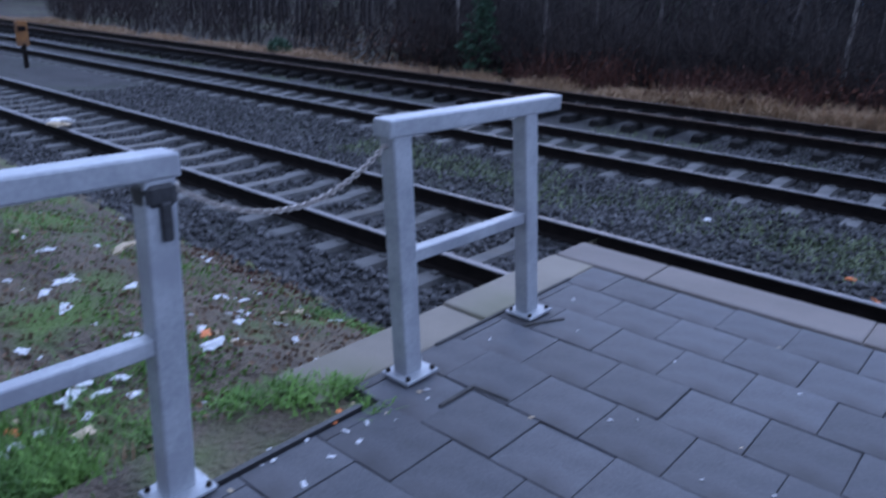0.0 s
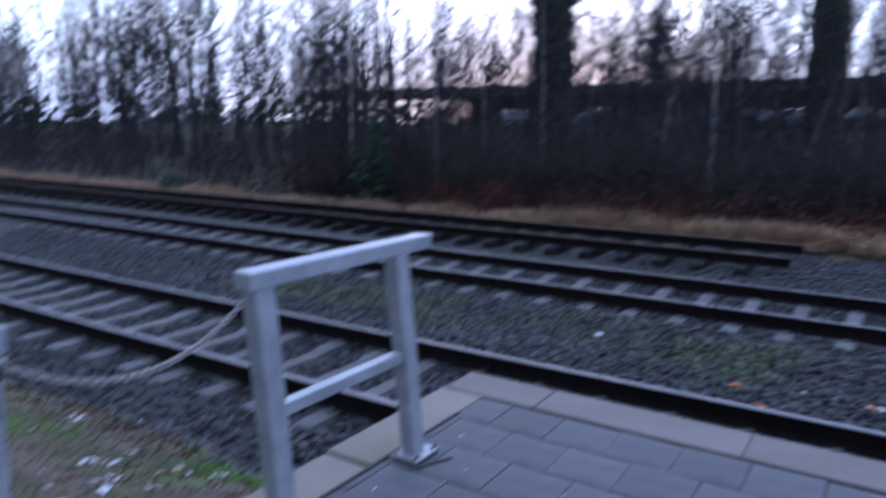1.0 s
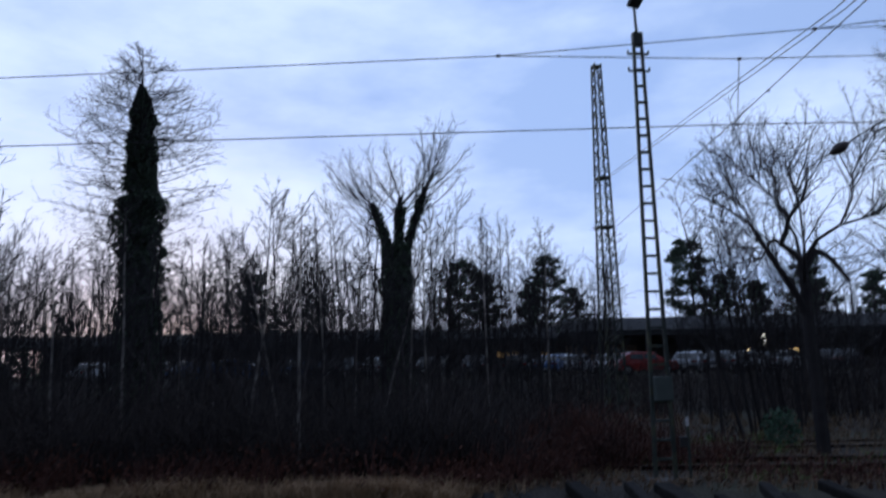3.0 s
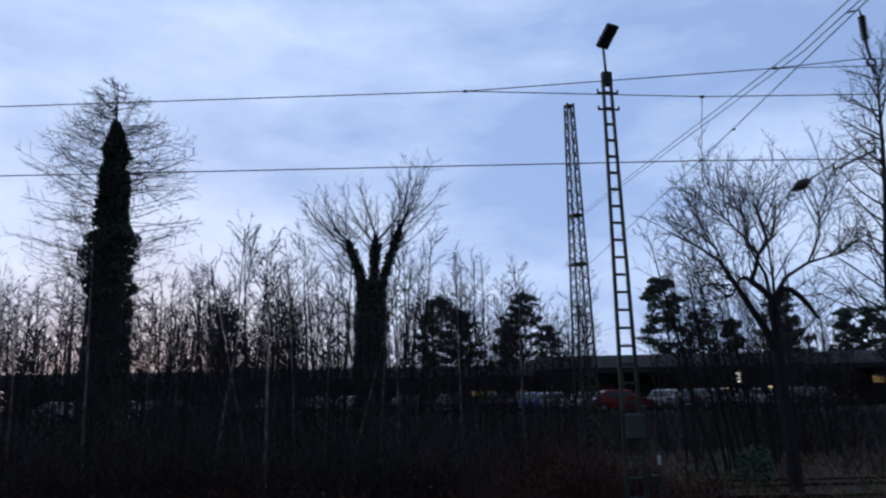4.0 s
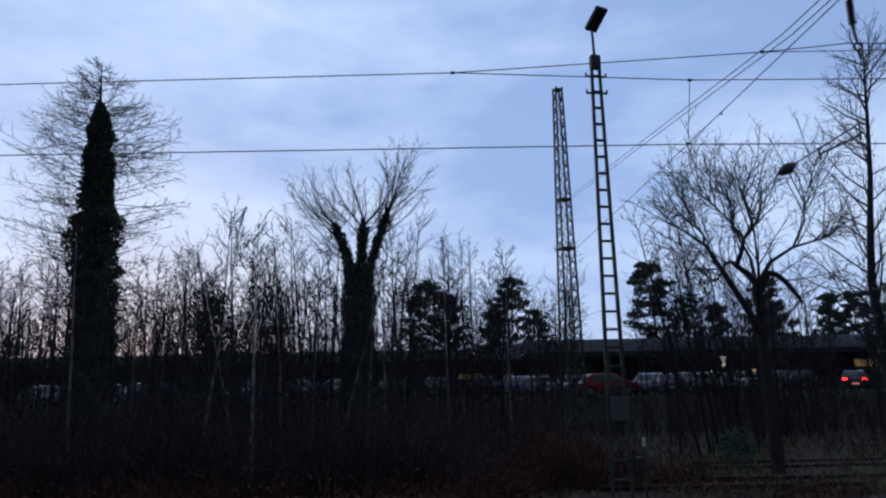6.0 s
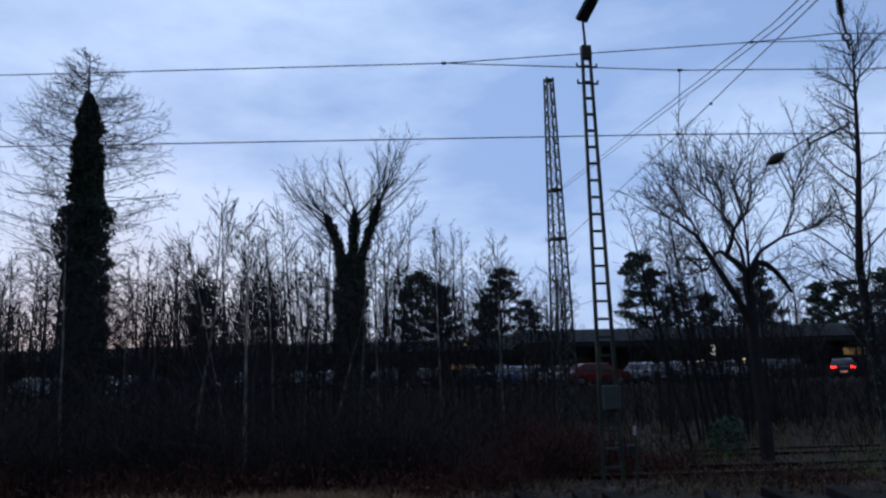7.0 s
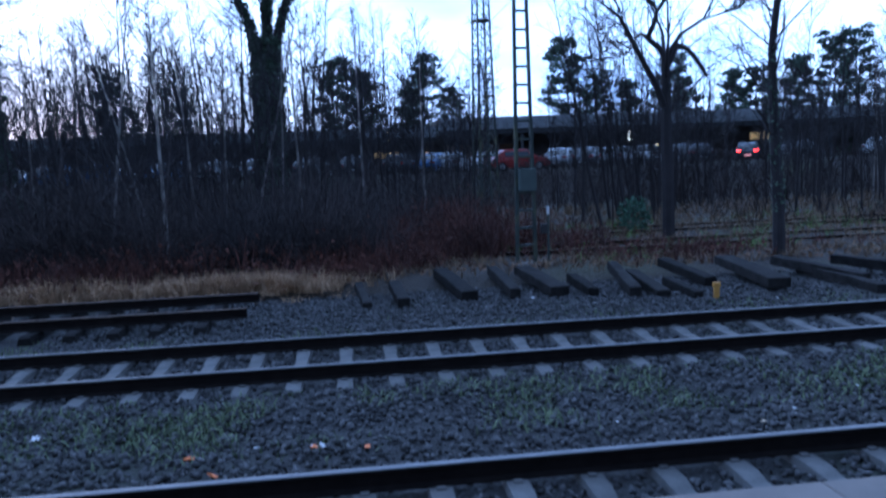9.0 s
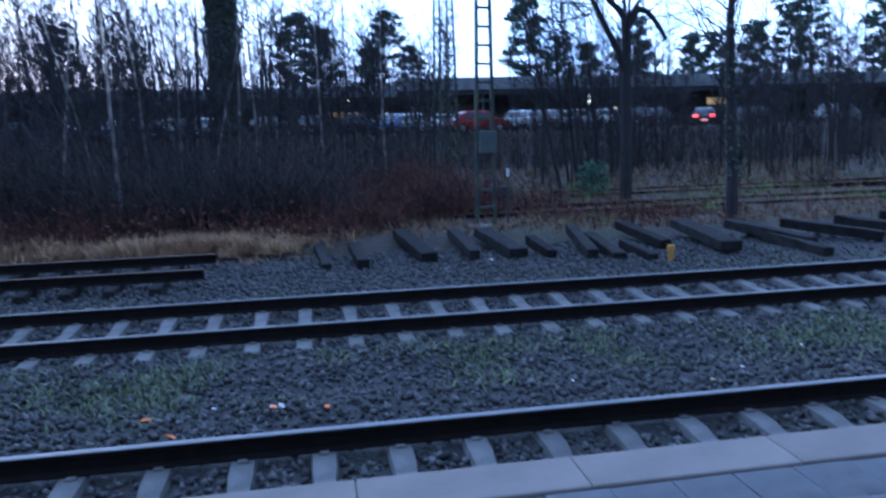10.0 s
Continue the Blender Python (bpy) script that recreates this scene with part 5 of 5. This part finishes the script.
# ---------------------------------------------------------------- masts and wires
def build_ladder_mast():
    """Two channels with rungs between them, a floodlight on top, a switch box low down."""
    m = thing("floodlight_mast", "dark green ladder mast with a floodlight on top", "mast", pose(3.84, 11.1, -0.2, 0, 0, 8))
    w0, w1, h = 0.46, 0.19, 10.34
    for s in (-1, 1):
        sh = Shape()
        sh.tube((s * w0 / 2, 0, 0), (s * w1 / 2, 0, h), 0.055, 0.045, 4)
        part("channel", sh.mesh("channel", M_MAST), None, m)
    z = 0.6
    while z < h - 0.1:
        w = w0 + (w1 - w0) * z / h
        part("rung", box(w, 0.06, 0.055, (0, 0, z)), M_MAST, m)
        z += 0.41
    part("head", box(0.24, 0.16, 0.34, (0, 0, h + 0.05), 0.01), M_MAST, m)
    for z in (h - 0.32, h - 0.75):
        part("cross_arm", box(0.52, 0.05, 0.04, (0, 0, z)), M_MAST, m)
        for s in (-1, 1):
            part("hook", box(0.03, 0.05, 0.10, (s * 0.25, 0, z + 0.04)), M_MAST, m)
    pole = Shape()
    pole.tube((0, 0, h + 0.1), (-0.03, 0, h + 0.95), 0.035, 0.03, 6)
    part("pole", pole.mesh("pole", M_MAST), None, m)
    lamp = part("floodlight", box(0.32, 0.62, 0.12, bevel=0.02), M_LAMP, m, "grey rectangular floodlight head")
    right, ahead, up = Vector((0.93, -0.37, 0)), Vector((0.37, 0.93, 0)), Vector((0, 0, 1))
    short, long = right * 0.8 + ahead * 0.6, (right * 0.55 - ahead * 0.57 + up * 0.58).normalized()
    turn = Matrix((short, long, short.cross(long))).transposed().to_4x4()
    lamp.matrix_basis = Matrix.Translation(Vector((-0.05, 0, h + 0.95)) + long * 0.25) @ turn
    glass = part("lens", box(0.28, 0.56, 0.012, (0, 0, 0.058)), M_GLASS, lamp, "dark glass lens")
    part("switch_box", box(0.40, 0.24, 0.52, (0.02, -0.08, 2.12), 0.015), M_BOX, m, "grey-green switch box")
    part("footing", box(0.7, 0.6, 0.3, (0, 0, 0.02), 0.03), M_SLEEPER, m, "concrete footing")
    p = thing("cable_post", "thin striped cable post beside the mast", "post", pose(4.28, 10.75, -0.2))
    part("post", box(0.05, 0.05, 1.55, (0, 0, 0.77), 0.005), M_MAST, p)
    part("white_band", box(0.056, 0.056, 0.2, (0, 0, 1.42), 0.005), M_WHITE, p, "white painted band")
    part("box", box(0.16, 0.12, 0.22, (-0.1, 0, 1.0), 0.01), M_BLACK, p, "black cable box")


def build_lattice_mast():
    m = thing("lattice_mast", "tall tapering steel lattice mast carrying the overhead span wires", "mast", pose(5.255, 24, 0.05, 0, 0, 14))
    w0, w1, h = 0.80, 0.29, 15.1

    def half(z):
        return (w0 + (w1 - w0) * z / h) / 2

    for sx in (-1, 1):
        for sy in (-1, 1):
            s = Shape()
            s.tube((sx * half(-0.3), sy * half(-0.3), -0.3), (sx * half(h), sy * half(h), h), 0.05, 0.04, 4)
            part("leg", s.mesh("leg", M_MAST), None, m)
    n = 25
    for side in range(4):
        z = 0.2
        for k in range(n):
            z1 = z + (h - 0.4) / n
            a, b = (-1, 1) if k % 2 else (1, -1)
            for p, q in ((a, b), (b, a)):
                pa, pb = (p * half(z), -half(z)), (q * half(z1), -half(z1))
                for _ in range(side):
                    pa, pb = (-pa[1], pa[0]), (-pb[1], pb[0])
                s = Shape()
                s.tube((*pa, z), (*pb, z1), 0.017, 0.017, 4)
                part("brace", s.mesh("brace", M_MAST), None, m)
            z = z1
    for z in (8.0, 10.1, 15.0):
        part("collar", box(half(z) * 2.3, half(z) * 2.3, 0.08, (0, 0, z), 0.01), M_MAST, m)


def build_overhead():
    y = 3.9

    def wire(name, pts, r, label):
        s = Shape()
        s.line(pts, r, 4)
        return tagged(new(name, s.mesh(name, M_WIRE)), label, "wire")

    wire("contact_wire", [(-110, y, 5.55), (-30, y, 5.60), (-6, y, 5.58), (3.28, y, 5.575), (5.84, y, 5.54), (60, y, 5.5)], 0.0085, "taut contact wire over the second track")
    wire("messenger_wire", [(-110, y, 7.2), (-40, y, 6.6), (-20, y, 6.52), (-6.15, y, 6.585), (0.14, y, 6.655), (3.38, y, 6.495), (5.99, y, 6.47), (40, y, 7.2)], 0.0075, "sagging messenger wire over the contact wire")
    wire("suspension_wire", [(0.14, y, 6.655), (4.42, y, 6.89), (5.62, y, 7.0), (9.0, y, 6.94)], 0.0075, "slack suspension wire running up to the span")
    wire("suspension_wire", [(4.42, y, 6.89), (5.3, y, 6.89), (8.0, y, 6.89)], 0.006, "slack suspension wire running up to the span")
    wire("dropper", [(3.38, y, 6.495), (3.28, y, 5.575)], 0.006, "thin dropper between messenger and contact wire")
    wire("dropper", [(-12.0, y, 6.57), (-12.0, y, 5.60)], 0.006, "thin dropper between messenger and contact wire")
    x = 5.33
    wire("span_wire", [(x, 23.7, 7.75), (x, 16.2, 7.6), (x, 9.4, 7.49), (x, 3.4, 7.43), (x, -9, 7.4), (x, -22, 7.5)], 0.009, "lower cross-span wire from the lattice mast over the tracks")
    for o in (0.0, 0.16):
        wire("span_wire", [(x + o, 23.7, 10.08), (x + o, 22.2, 9.89), (x + o, 16.1, 9.13), (x + o, 10.3, 8.41), (x + o, 5.06, 7.74), (x + o, -3, 7.35), (x + o, -12, 7.9), (x + o, -22, 8.8)], 0.009, "sagging head-span wire from the lattice mast")
    for px, py, pz in ((0.14, y, 6.655), (4.42, y, 6.89), (3.38, y, 6.495), (3.28, y, 5.58), (x, 7.62, 7.455)):
        tagged(part("wire_clamp", box(0.06, 0.03, 0.035, (px, py, pz), 0.006), M_WIRE), "small dark clamp on the overhead wires", "clamp", "wire clamps")
    # hanging insulator of ribbed porcelain
    ins = thing("hanging_insulator", "brown ribbed insulator on the span wire with a steel arm", "insulator", pose(5.68, 3.86, 7.68))
    s = Shape()
    s.line([(-0.19, 0, 0.0), (-0.08, 0, 0.03), (0, 0, 0.04), (0.03, 0.02, -0.05)], 0.012, 5)
    part("hanger", s.mesh("hanger", M_WIRE), None, ins)
    s = Shape()
    rings = [(0.0, 0.025)]
    for k in range(8):
        rings += [(0.06 + 0.11 * k, 0.026), (0.075 + 0.11 * k, 0.056), (0.12 + 0.11 * k, 0.030)]
    s.lathe((0.03, 0.02, -0.03), (0.03, 0.02, -0.45), rings + [(1.0, 0.025)], 10)
    part("ribs", s.mesh("ribs", M_PORCELAIN), None, ins, "brown porcelain ribs")
    s = Shape()
    s.line([(0.03, 0.02, -0.42), (0.07, 0.03, -0.70)], 0.018, 5)
    for k in range(8):
        a, b = 2 * math.pi * k / 8, 2 * math.pi * (k + 1) / 8
        s.tube((0.07 + 0.06 * math.cos(a), 0.03, -0.74 + 0.06 * math.sin(a)), (0.07 + 0.06 * math.cos(b), 0.03, -0.74 + 0.06 * math.sin(b)), 0.018, 0.018, 4)
    s.line([(0.07, 0.03, -0.78), (0.09, 0.03, -0.92)], 0.02, 5)
    s.line([(0.09, 0.03, -0.92), (0.05, 0.03, -1.35)], 0.004, 3)
    s.line([(0.09, 0.03, -0.92), (0.13, 0.03, -1.35)], 0.004, 3)
    part("yoke", s.mesh("yoke", M_WIRE), None, ins)
    down = pose(-5.68, 0.04, -7.70)
    s = Shape()
    s.line([(4.42, 0, 5.14), (5.66, 0, 5.87)], 0.010, 5)
    s.line([(5.03, 0, 5.42), (5.62, 0, 5.69)], 0.016, 5)
    s.line([(5.03, 0, 5.52), (5.05, 0, 5.34)], 0.016, 5)
    s.line([(5.62, 0, 5.62), (5.62, 0, 5.92)], 0.012, 5)
    for o in (-0.03, 0.03):
        s.line([(5.62 + o, 0, 5.9), (5.77 + o * 0.3, -0.01, 6.80), (5.755, -0.01, 6.97)], 0.004, 3)
    part("registration_arm", s.mesh("registration_arm", M_WIRE), None, ins, "dark steel tube arm", down)
    s = Shape()
    a, b = Vector((4.45, 0, 5.155)), Vector((4.70, 0, 5.30))
    s.lathe(a, b, [(k / 8, 0.02 + 0.055 * math.sin(math.pi * k / 8)) for k in range(9)], 10)
    part("arm_insulator", s.mesh("arm_insulator", M_PORCELAIN), None, ins, "brown insulator", down)


# ---------------------------------------------------------------- car park and canopy
LOT = 1.83


def build_canopy():
    c = thing("flat_roof_canopy", "long grey flat-roofed canopy on dark posts behind the car park", "canopy", pose(0, 60, 0))
    part("fascia", box(66, 0.3, 1.1, (40.6, 0, 6.1), 0.02), M_ROOF, c, "pale grey fascia")
    part("roof", box(66, 9, 0.3, (40.6, 4.7, 6.45)), M_ROOF_SHADED, c)
    part("beam", box(66, 0.35, 0.42, (40.6, 0.32, 5.34)), M_ROOF_SHADED, c)
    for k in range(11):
        part("post", box(0.22, 0.22, 3.4, (9.2 + 6.1 * k, 0.4, 3.5)), M_ROOF_SHADED, c)
    b = thing("low_building", "low dark building with a few lit windows under the canopy", "building", pose(0, 69, LOT))
    part("wall", box(118, 0.4, 3.9, (14, 0, 1.95)), M_WALL, b)
    part("ochre_wall", box(7, 0.3, 2.6, (12.5, -1.2, 1.3)), M_OCHRE, b, "pale brick wall")
    for x, w, h, z, g in ((28.9, 0.4, 1.0, 2.95, G_WHITE), (29.75, 0.45, 0.4, 1.65, G_WARM), (27.4, 0.45, 0.3, 1.85, G_WARM), (31.2, 0.5, 0.3, 1.85, G_WARM), (31.95, 0.4, 0.35, 1.9, G_WARM), (42.9, 1.2, 0.7, 2.5, G_WARM_DIM), (44.3, 1.0, 0.7, 2.5, G_WARM_DIM),
                          (7.0, 0.9, 0.5, 1.8, G_WARM_DIM), (3.2, 2.4, 0.5, 1.9, G_WARM_DIM), (65.5, 0.5, 0.4, 2.6, G_WARM), (69, 0.5, 0.4, 2.3, G_WARM), (71.3, 0.5, 0.4, 2.7, G_WARM)):
        part("window", box(w, 0.06, h, (x, -0.24 if not 9 < x < 16 else -1.4, z)), g, b, "lit window")
    h = thing("flat_roof_canopy", "lower grey flat-roofed canopy half hidden behind the trees", "canopy", pose(0, 60.5, 0))
    part("fascia", box(70, 0.3, 0.95, (-27.6, 0, 5.55), 0.02), M_ROOF, h, "pale grey fascia")
    part("roof", box(70, 9, 0.3, (-27.6, 4.7, 5.85)), M_ROOF_SHADED, h)
    part("beam", box(70, 0.35, 0.35, (-27.6, 0.32, 4.9)), M_ROOF_SHADED, h)
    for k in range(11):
        part("post", box(0.22, 0.22, 3.0, (4.5 - 6.1 * k, 0.4, 3.3)), M_ROOF_SHADED, h)
    p = thing("lamp_post", "dark post with three small yellow lamps in the car park", "lamp post", pose(2.6, 50, LOT))
    part("post", box(0.08, 0.08, 3.6, (0, 0, 1.8)), M_MAST, p)
    for z in (1.6, 2.6, 3.2):
        part("lamp", box(0.09, 0.05, 0.13, (0, -0.07, z)), G_WARM, p, "yellow lamp")


def car_mesh(paint):
    """The painted shell: a profile with bonnet, cabin and boot, narrowed above the belt."""
    prof = [(-2.1, 0.35), (-2.15, 0.62), (-2.02, 0.86), (-1.75, 0.95), (-1.25, 1.36), (-0.9, 1.46), (0.2, 1.48), (0.55, 1.42), (1.15, 0.98), (1.85, 0.86), (2.1, 0.68), (2.12, 0.4), (1.9, 0.28), (-1.9, 0.28)]
    bm = bmesh.new()
    rows = []
    for s in (-1, 1):
        rows.append([bm.verts.new((x, s * (0.88 if z < 0.9 else 0.88 - (z - 0.9) * 0.42), z)) for x, z in prof])
    n = len(prof)
    for i in range(n):
        j = (i + 1) % n
        bm.faces.new((rows[0][i], rows[0][j], rows[1][j], rows[1][i]))
    bm.faces.new(rows[0])
    bm.faces.new(list(reversed(rows[1])))
    bmesh.ops.recalc_face_normals(bm, faces=bm.faces)
    bmesh.ops.bevel(bm, geom=[e for e in bm.edges if e.calc_length() < 2], offset=0.05, segments=2, profile=0.6, affect="EDGES")
    return part_mesh("body", bm, paint)


def build_car(paint, label, lit):
    car = thing("car", label, "car", pose(0, 0, LOT), "parked cars")
    part("body", car_mesh(paint), None, car)
    part("rear_window", box(0.02, 1.32, 0.44), M_GLASS, car, "dark glass").matrix_basis = pose(-1.535, 0, 1.17, 0, 50.5, 0)
    part("windscreen", box(0.02, 1.30, 0.60, (0, 0, 0)), M_GLASS, car, "dark glass").matrix_basis = pose(0.87, 0, 1.215, 0, -53.5, 0)
    for s in (-1, 1):
        for x0, x1 in ((-1.1, -0.25), (-0.17, 0.6)):
            part("side_window", box(x1 - x0, 0.02, 0.34), M_GLASS, car, "dark glass").matrix_basis = pose((x0 + x1) / 2, s * 0.785, 1.16, s * 22.5, 0, 0)
        for x in (-1.35, 1.3):
            w = Shape()
            w.tube((x, s * 0.70, 0.31), (x, s * 0.89, 0.31), 0.31, 0.31, 18)
            wheel = part("wheel", w.mesh("tyre", M_TYRE), None, car, "black tyre")
            r = Shape()
            r.tube((x, s * 0.88, 0.31), (x, s * 0.905, 0.31), 0.2, 0.18, 14)
            part("rim", r.mesh("rim", M_RIM), None, wheel, "alloy rim")
        part("tail_light", box(0.06, 0.34, 0.15, (-2.1, s * 0.64, 0.82), 0.02), G_RED if lit else M_TAIL, car, "red tail light")
        part("headlight", box(0.06, 0.34, 0.14, (2.06, s * 0.62, 0.68), 0.02), M_RIM, car, "clear headlight")
        part("mirror", box(0.12, 0.16, 0.12, (0.6, s * 0.95, 0.98), 0.03), M_BLACK, car, "black mirror")
    part("bumper", box(0.12, 1.7, 0.2, (-2.1, 0, 0.42), 0.03), M_BLACK, car)
    # on the lit car, light caught by the plate is its own reddish glow
    part("number_plate", box(0.02, 0.5, 0.11, (-2.17, 0, 0.48)), G_PLATE if lit else M_WHITE, car, "pale number plate")
    return car


def build_cars():
    paints = [mat("paint_silver", (0.24, 0.25, 0.27), (0.34, 0.35, 0.37), 0.3, metal=0.4, bump=0), mat("paint_red", (0.22, 0.01, 0.01), (0.32, 0.018, 0.015), 0.3, bump=0),
              mat("paint_white", (0.55, 0.56, 0.57), (0.68, 0.68, 0.69), 0.3, bump=0), mat("paint_dark", (0.02, 0.023, 0.03), (0.045, 0.05, 0.06), 0.25, bump=0), mat("paint_blue", (0.02, 0.07, 0.2), (0.05, 0.13, 0.32), 0.3, bump=0)]
    words = ["silver", "red", "white", "dark grey", "blue"]
    made = [build_car(p, "parked %s hatchback car on the car park" % w, False) for p, w in zip(paints, words)]
    rng = random.Random(131)
    used = set()
    for kind, x, y, turn in ((1, 10.9, 43.3, 8), (0, 14.4, 44.5, 62), (3, 16.6, 45.0, 58), (0, 18.6, 45.2, 60), (2, 21.3, 45.8, 64), (3, 23.6, 46, 70), (0, 7.0, 46.8, 70), (4, 5.4, 46.0, 66), (3, 3.0, 45.5, 75), (4, -16.2, 43.6, 5),
                             (3, -9.3, 45, 70), (0, -6.6, 45, 75), (4, -12.0, 45, 70), (3, 0.0, 46, 80), (3, -3.0, 46, 75), (3, 26.0, 48, 80), (0, 12.6, 49.5, 65), (2, 9.8, 50, 75), (4, -19.5, 45, 60), (2, -23, 46, 66), (0, -27, 46, 70), (3, 34, 47, 30), (0, 40.5, 46, 20), (2, 19.4, 51, 60), (3, 22, 51, 60)):
        m = pose(x, y, ground_height(x, y), 0, 0, turn)
        if kind in used:
            copy_thing(made[kind], m)
        else:
            used.add(kind)
            made[kind].matrix_basis = m
    mover = build_car(paints[3], "dark hatchback with bright red brake lights on the car park", True)
    return mover



build_ground()
H = build_ballast()
build_stones(H)
build_track("main railway track with concrete sleepers next to the platform", -1.505, 0, -110, 110, -0.11, M_HEAD, M_SLEEPER)
build_track("second railway track with concrete sleepers in grey ballast", 3.17, 0, -110, 110, -0.89, M_HEAD_DULL, M_SLEEPER)
build_track("old rusty siding with dark wooden sleepers that ends in the gravel", 6.72, 0.10, -110, -1.95, 0.0, M_HEAD_OLD, M_OLDWOOD, 0.66)
P = build_platform()
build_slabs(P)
build_fence(-4.365, -3.375, ((-4.22, -4.30), (-3.455, -3.575)), "galvanised steel handrail fence bolted to the platform end")
build_fence(-7.4, -5.07, ((-7.2, -7.2), (-6.2, -6.2), (-5.15, -5.125)), "galvanised steel handrail fence with black tape beside the grass", True)
build_chain()
build_verge()
build_verge_grass()
build_debris()
build_ladder_mast()
build_lattice_mast()
build_overhead()
build_canopy()
MOVER = build_cars()
build_old_sleepers()
build_markers()
build_ivy_tree()
build_pollard_tree()
build_forked_tree()
build_pines()
build_young_conifer()
build_woods()
build_brush()
build_dry_grass()
build_far_woods()
build_track("overgrown old siding with rusty rails in the grass", 13.3, -0.02, 0.6, 60, 0.3, M_HEAD_OLD, M_OLDWOOD, 0.7)
build_track("second overgrown siding with rusty rails under the bare trees", 17.2, 0.0, 8.0, 60, 0.3, M_HEAD_OLD, M_OLDWOOD, 0.7)
build_track_weeds()
build_litter()


def motions():
    """The dark car rolls in and brakes."""
    x, y, turn = 31.4, 50.0, 60
    side = Vector((1, -0.15, 0))
    rows = []
    for t, back in ((0.0, 22.0), (3.0, 9.5), (4.4, 2.7), (4.9, 1.1), (5.2, 0.5), (5.5, 0.18), (5.9, 0.0), (10.0, 0.0)):
        p = Vector((x, y, LOT)) + side * back
        rows.append((t, pose(p.x, p.y, p.z, 0, 0, turn)))
    walk(MOVER, rows)


motions()
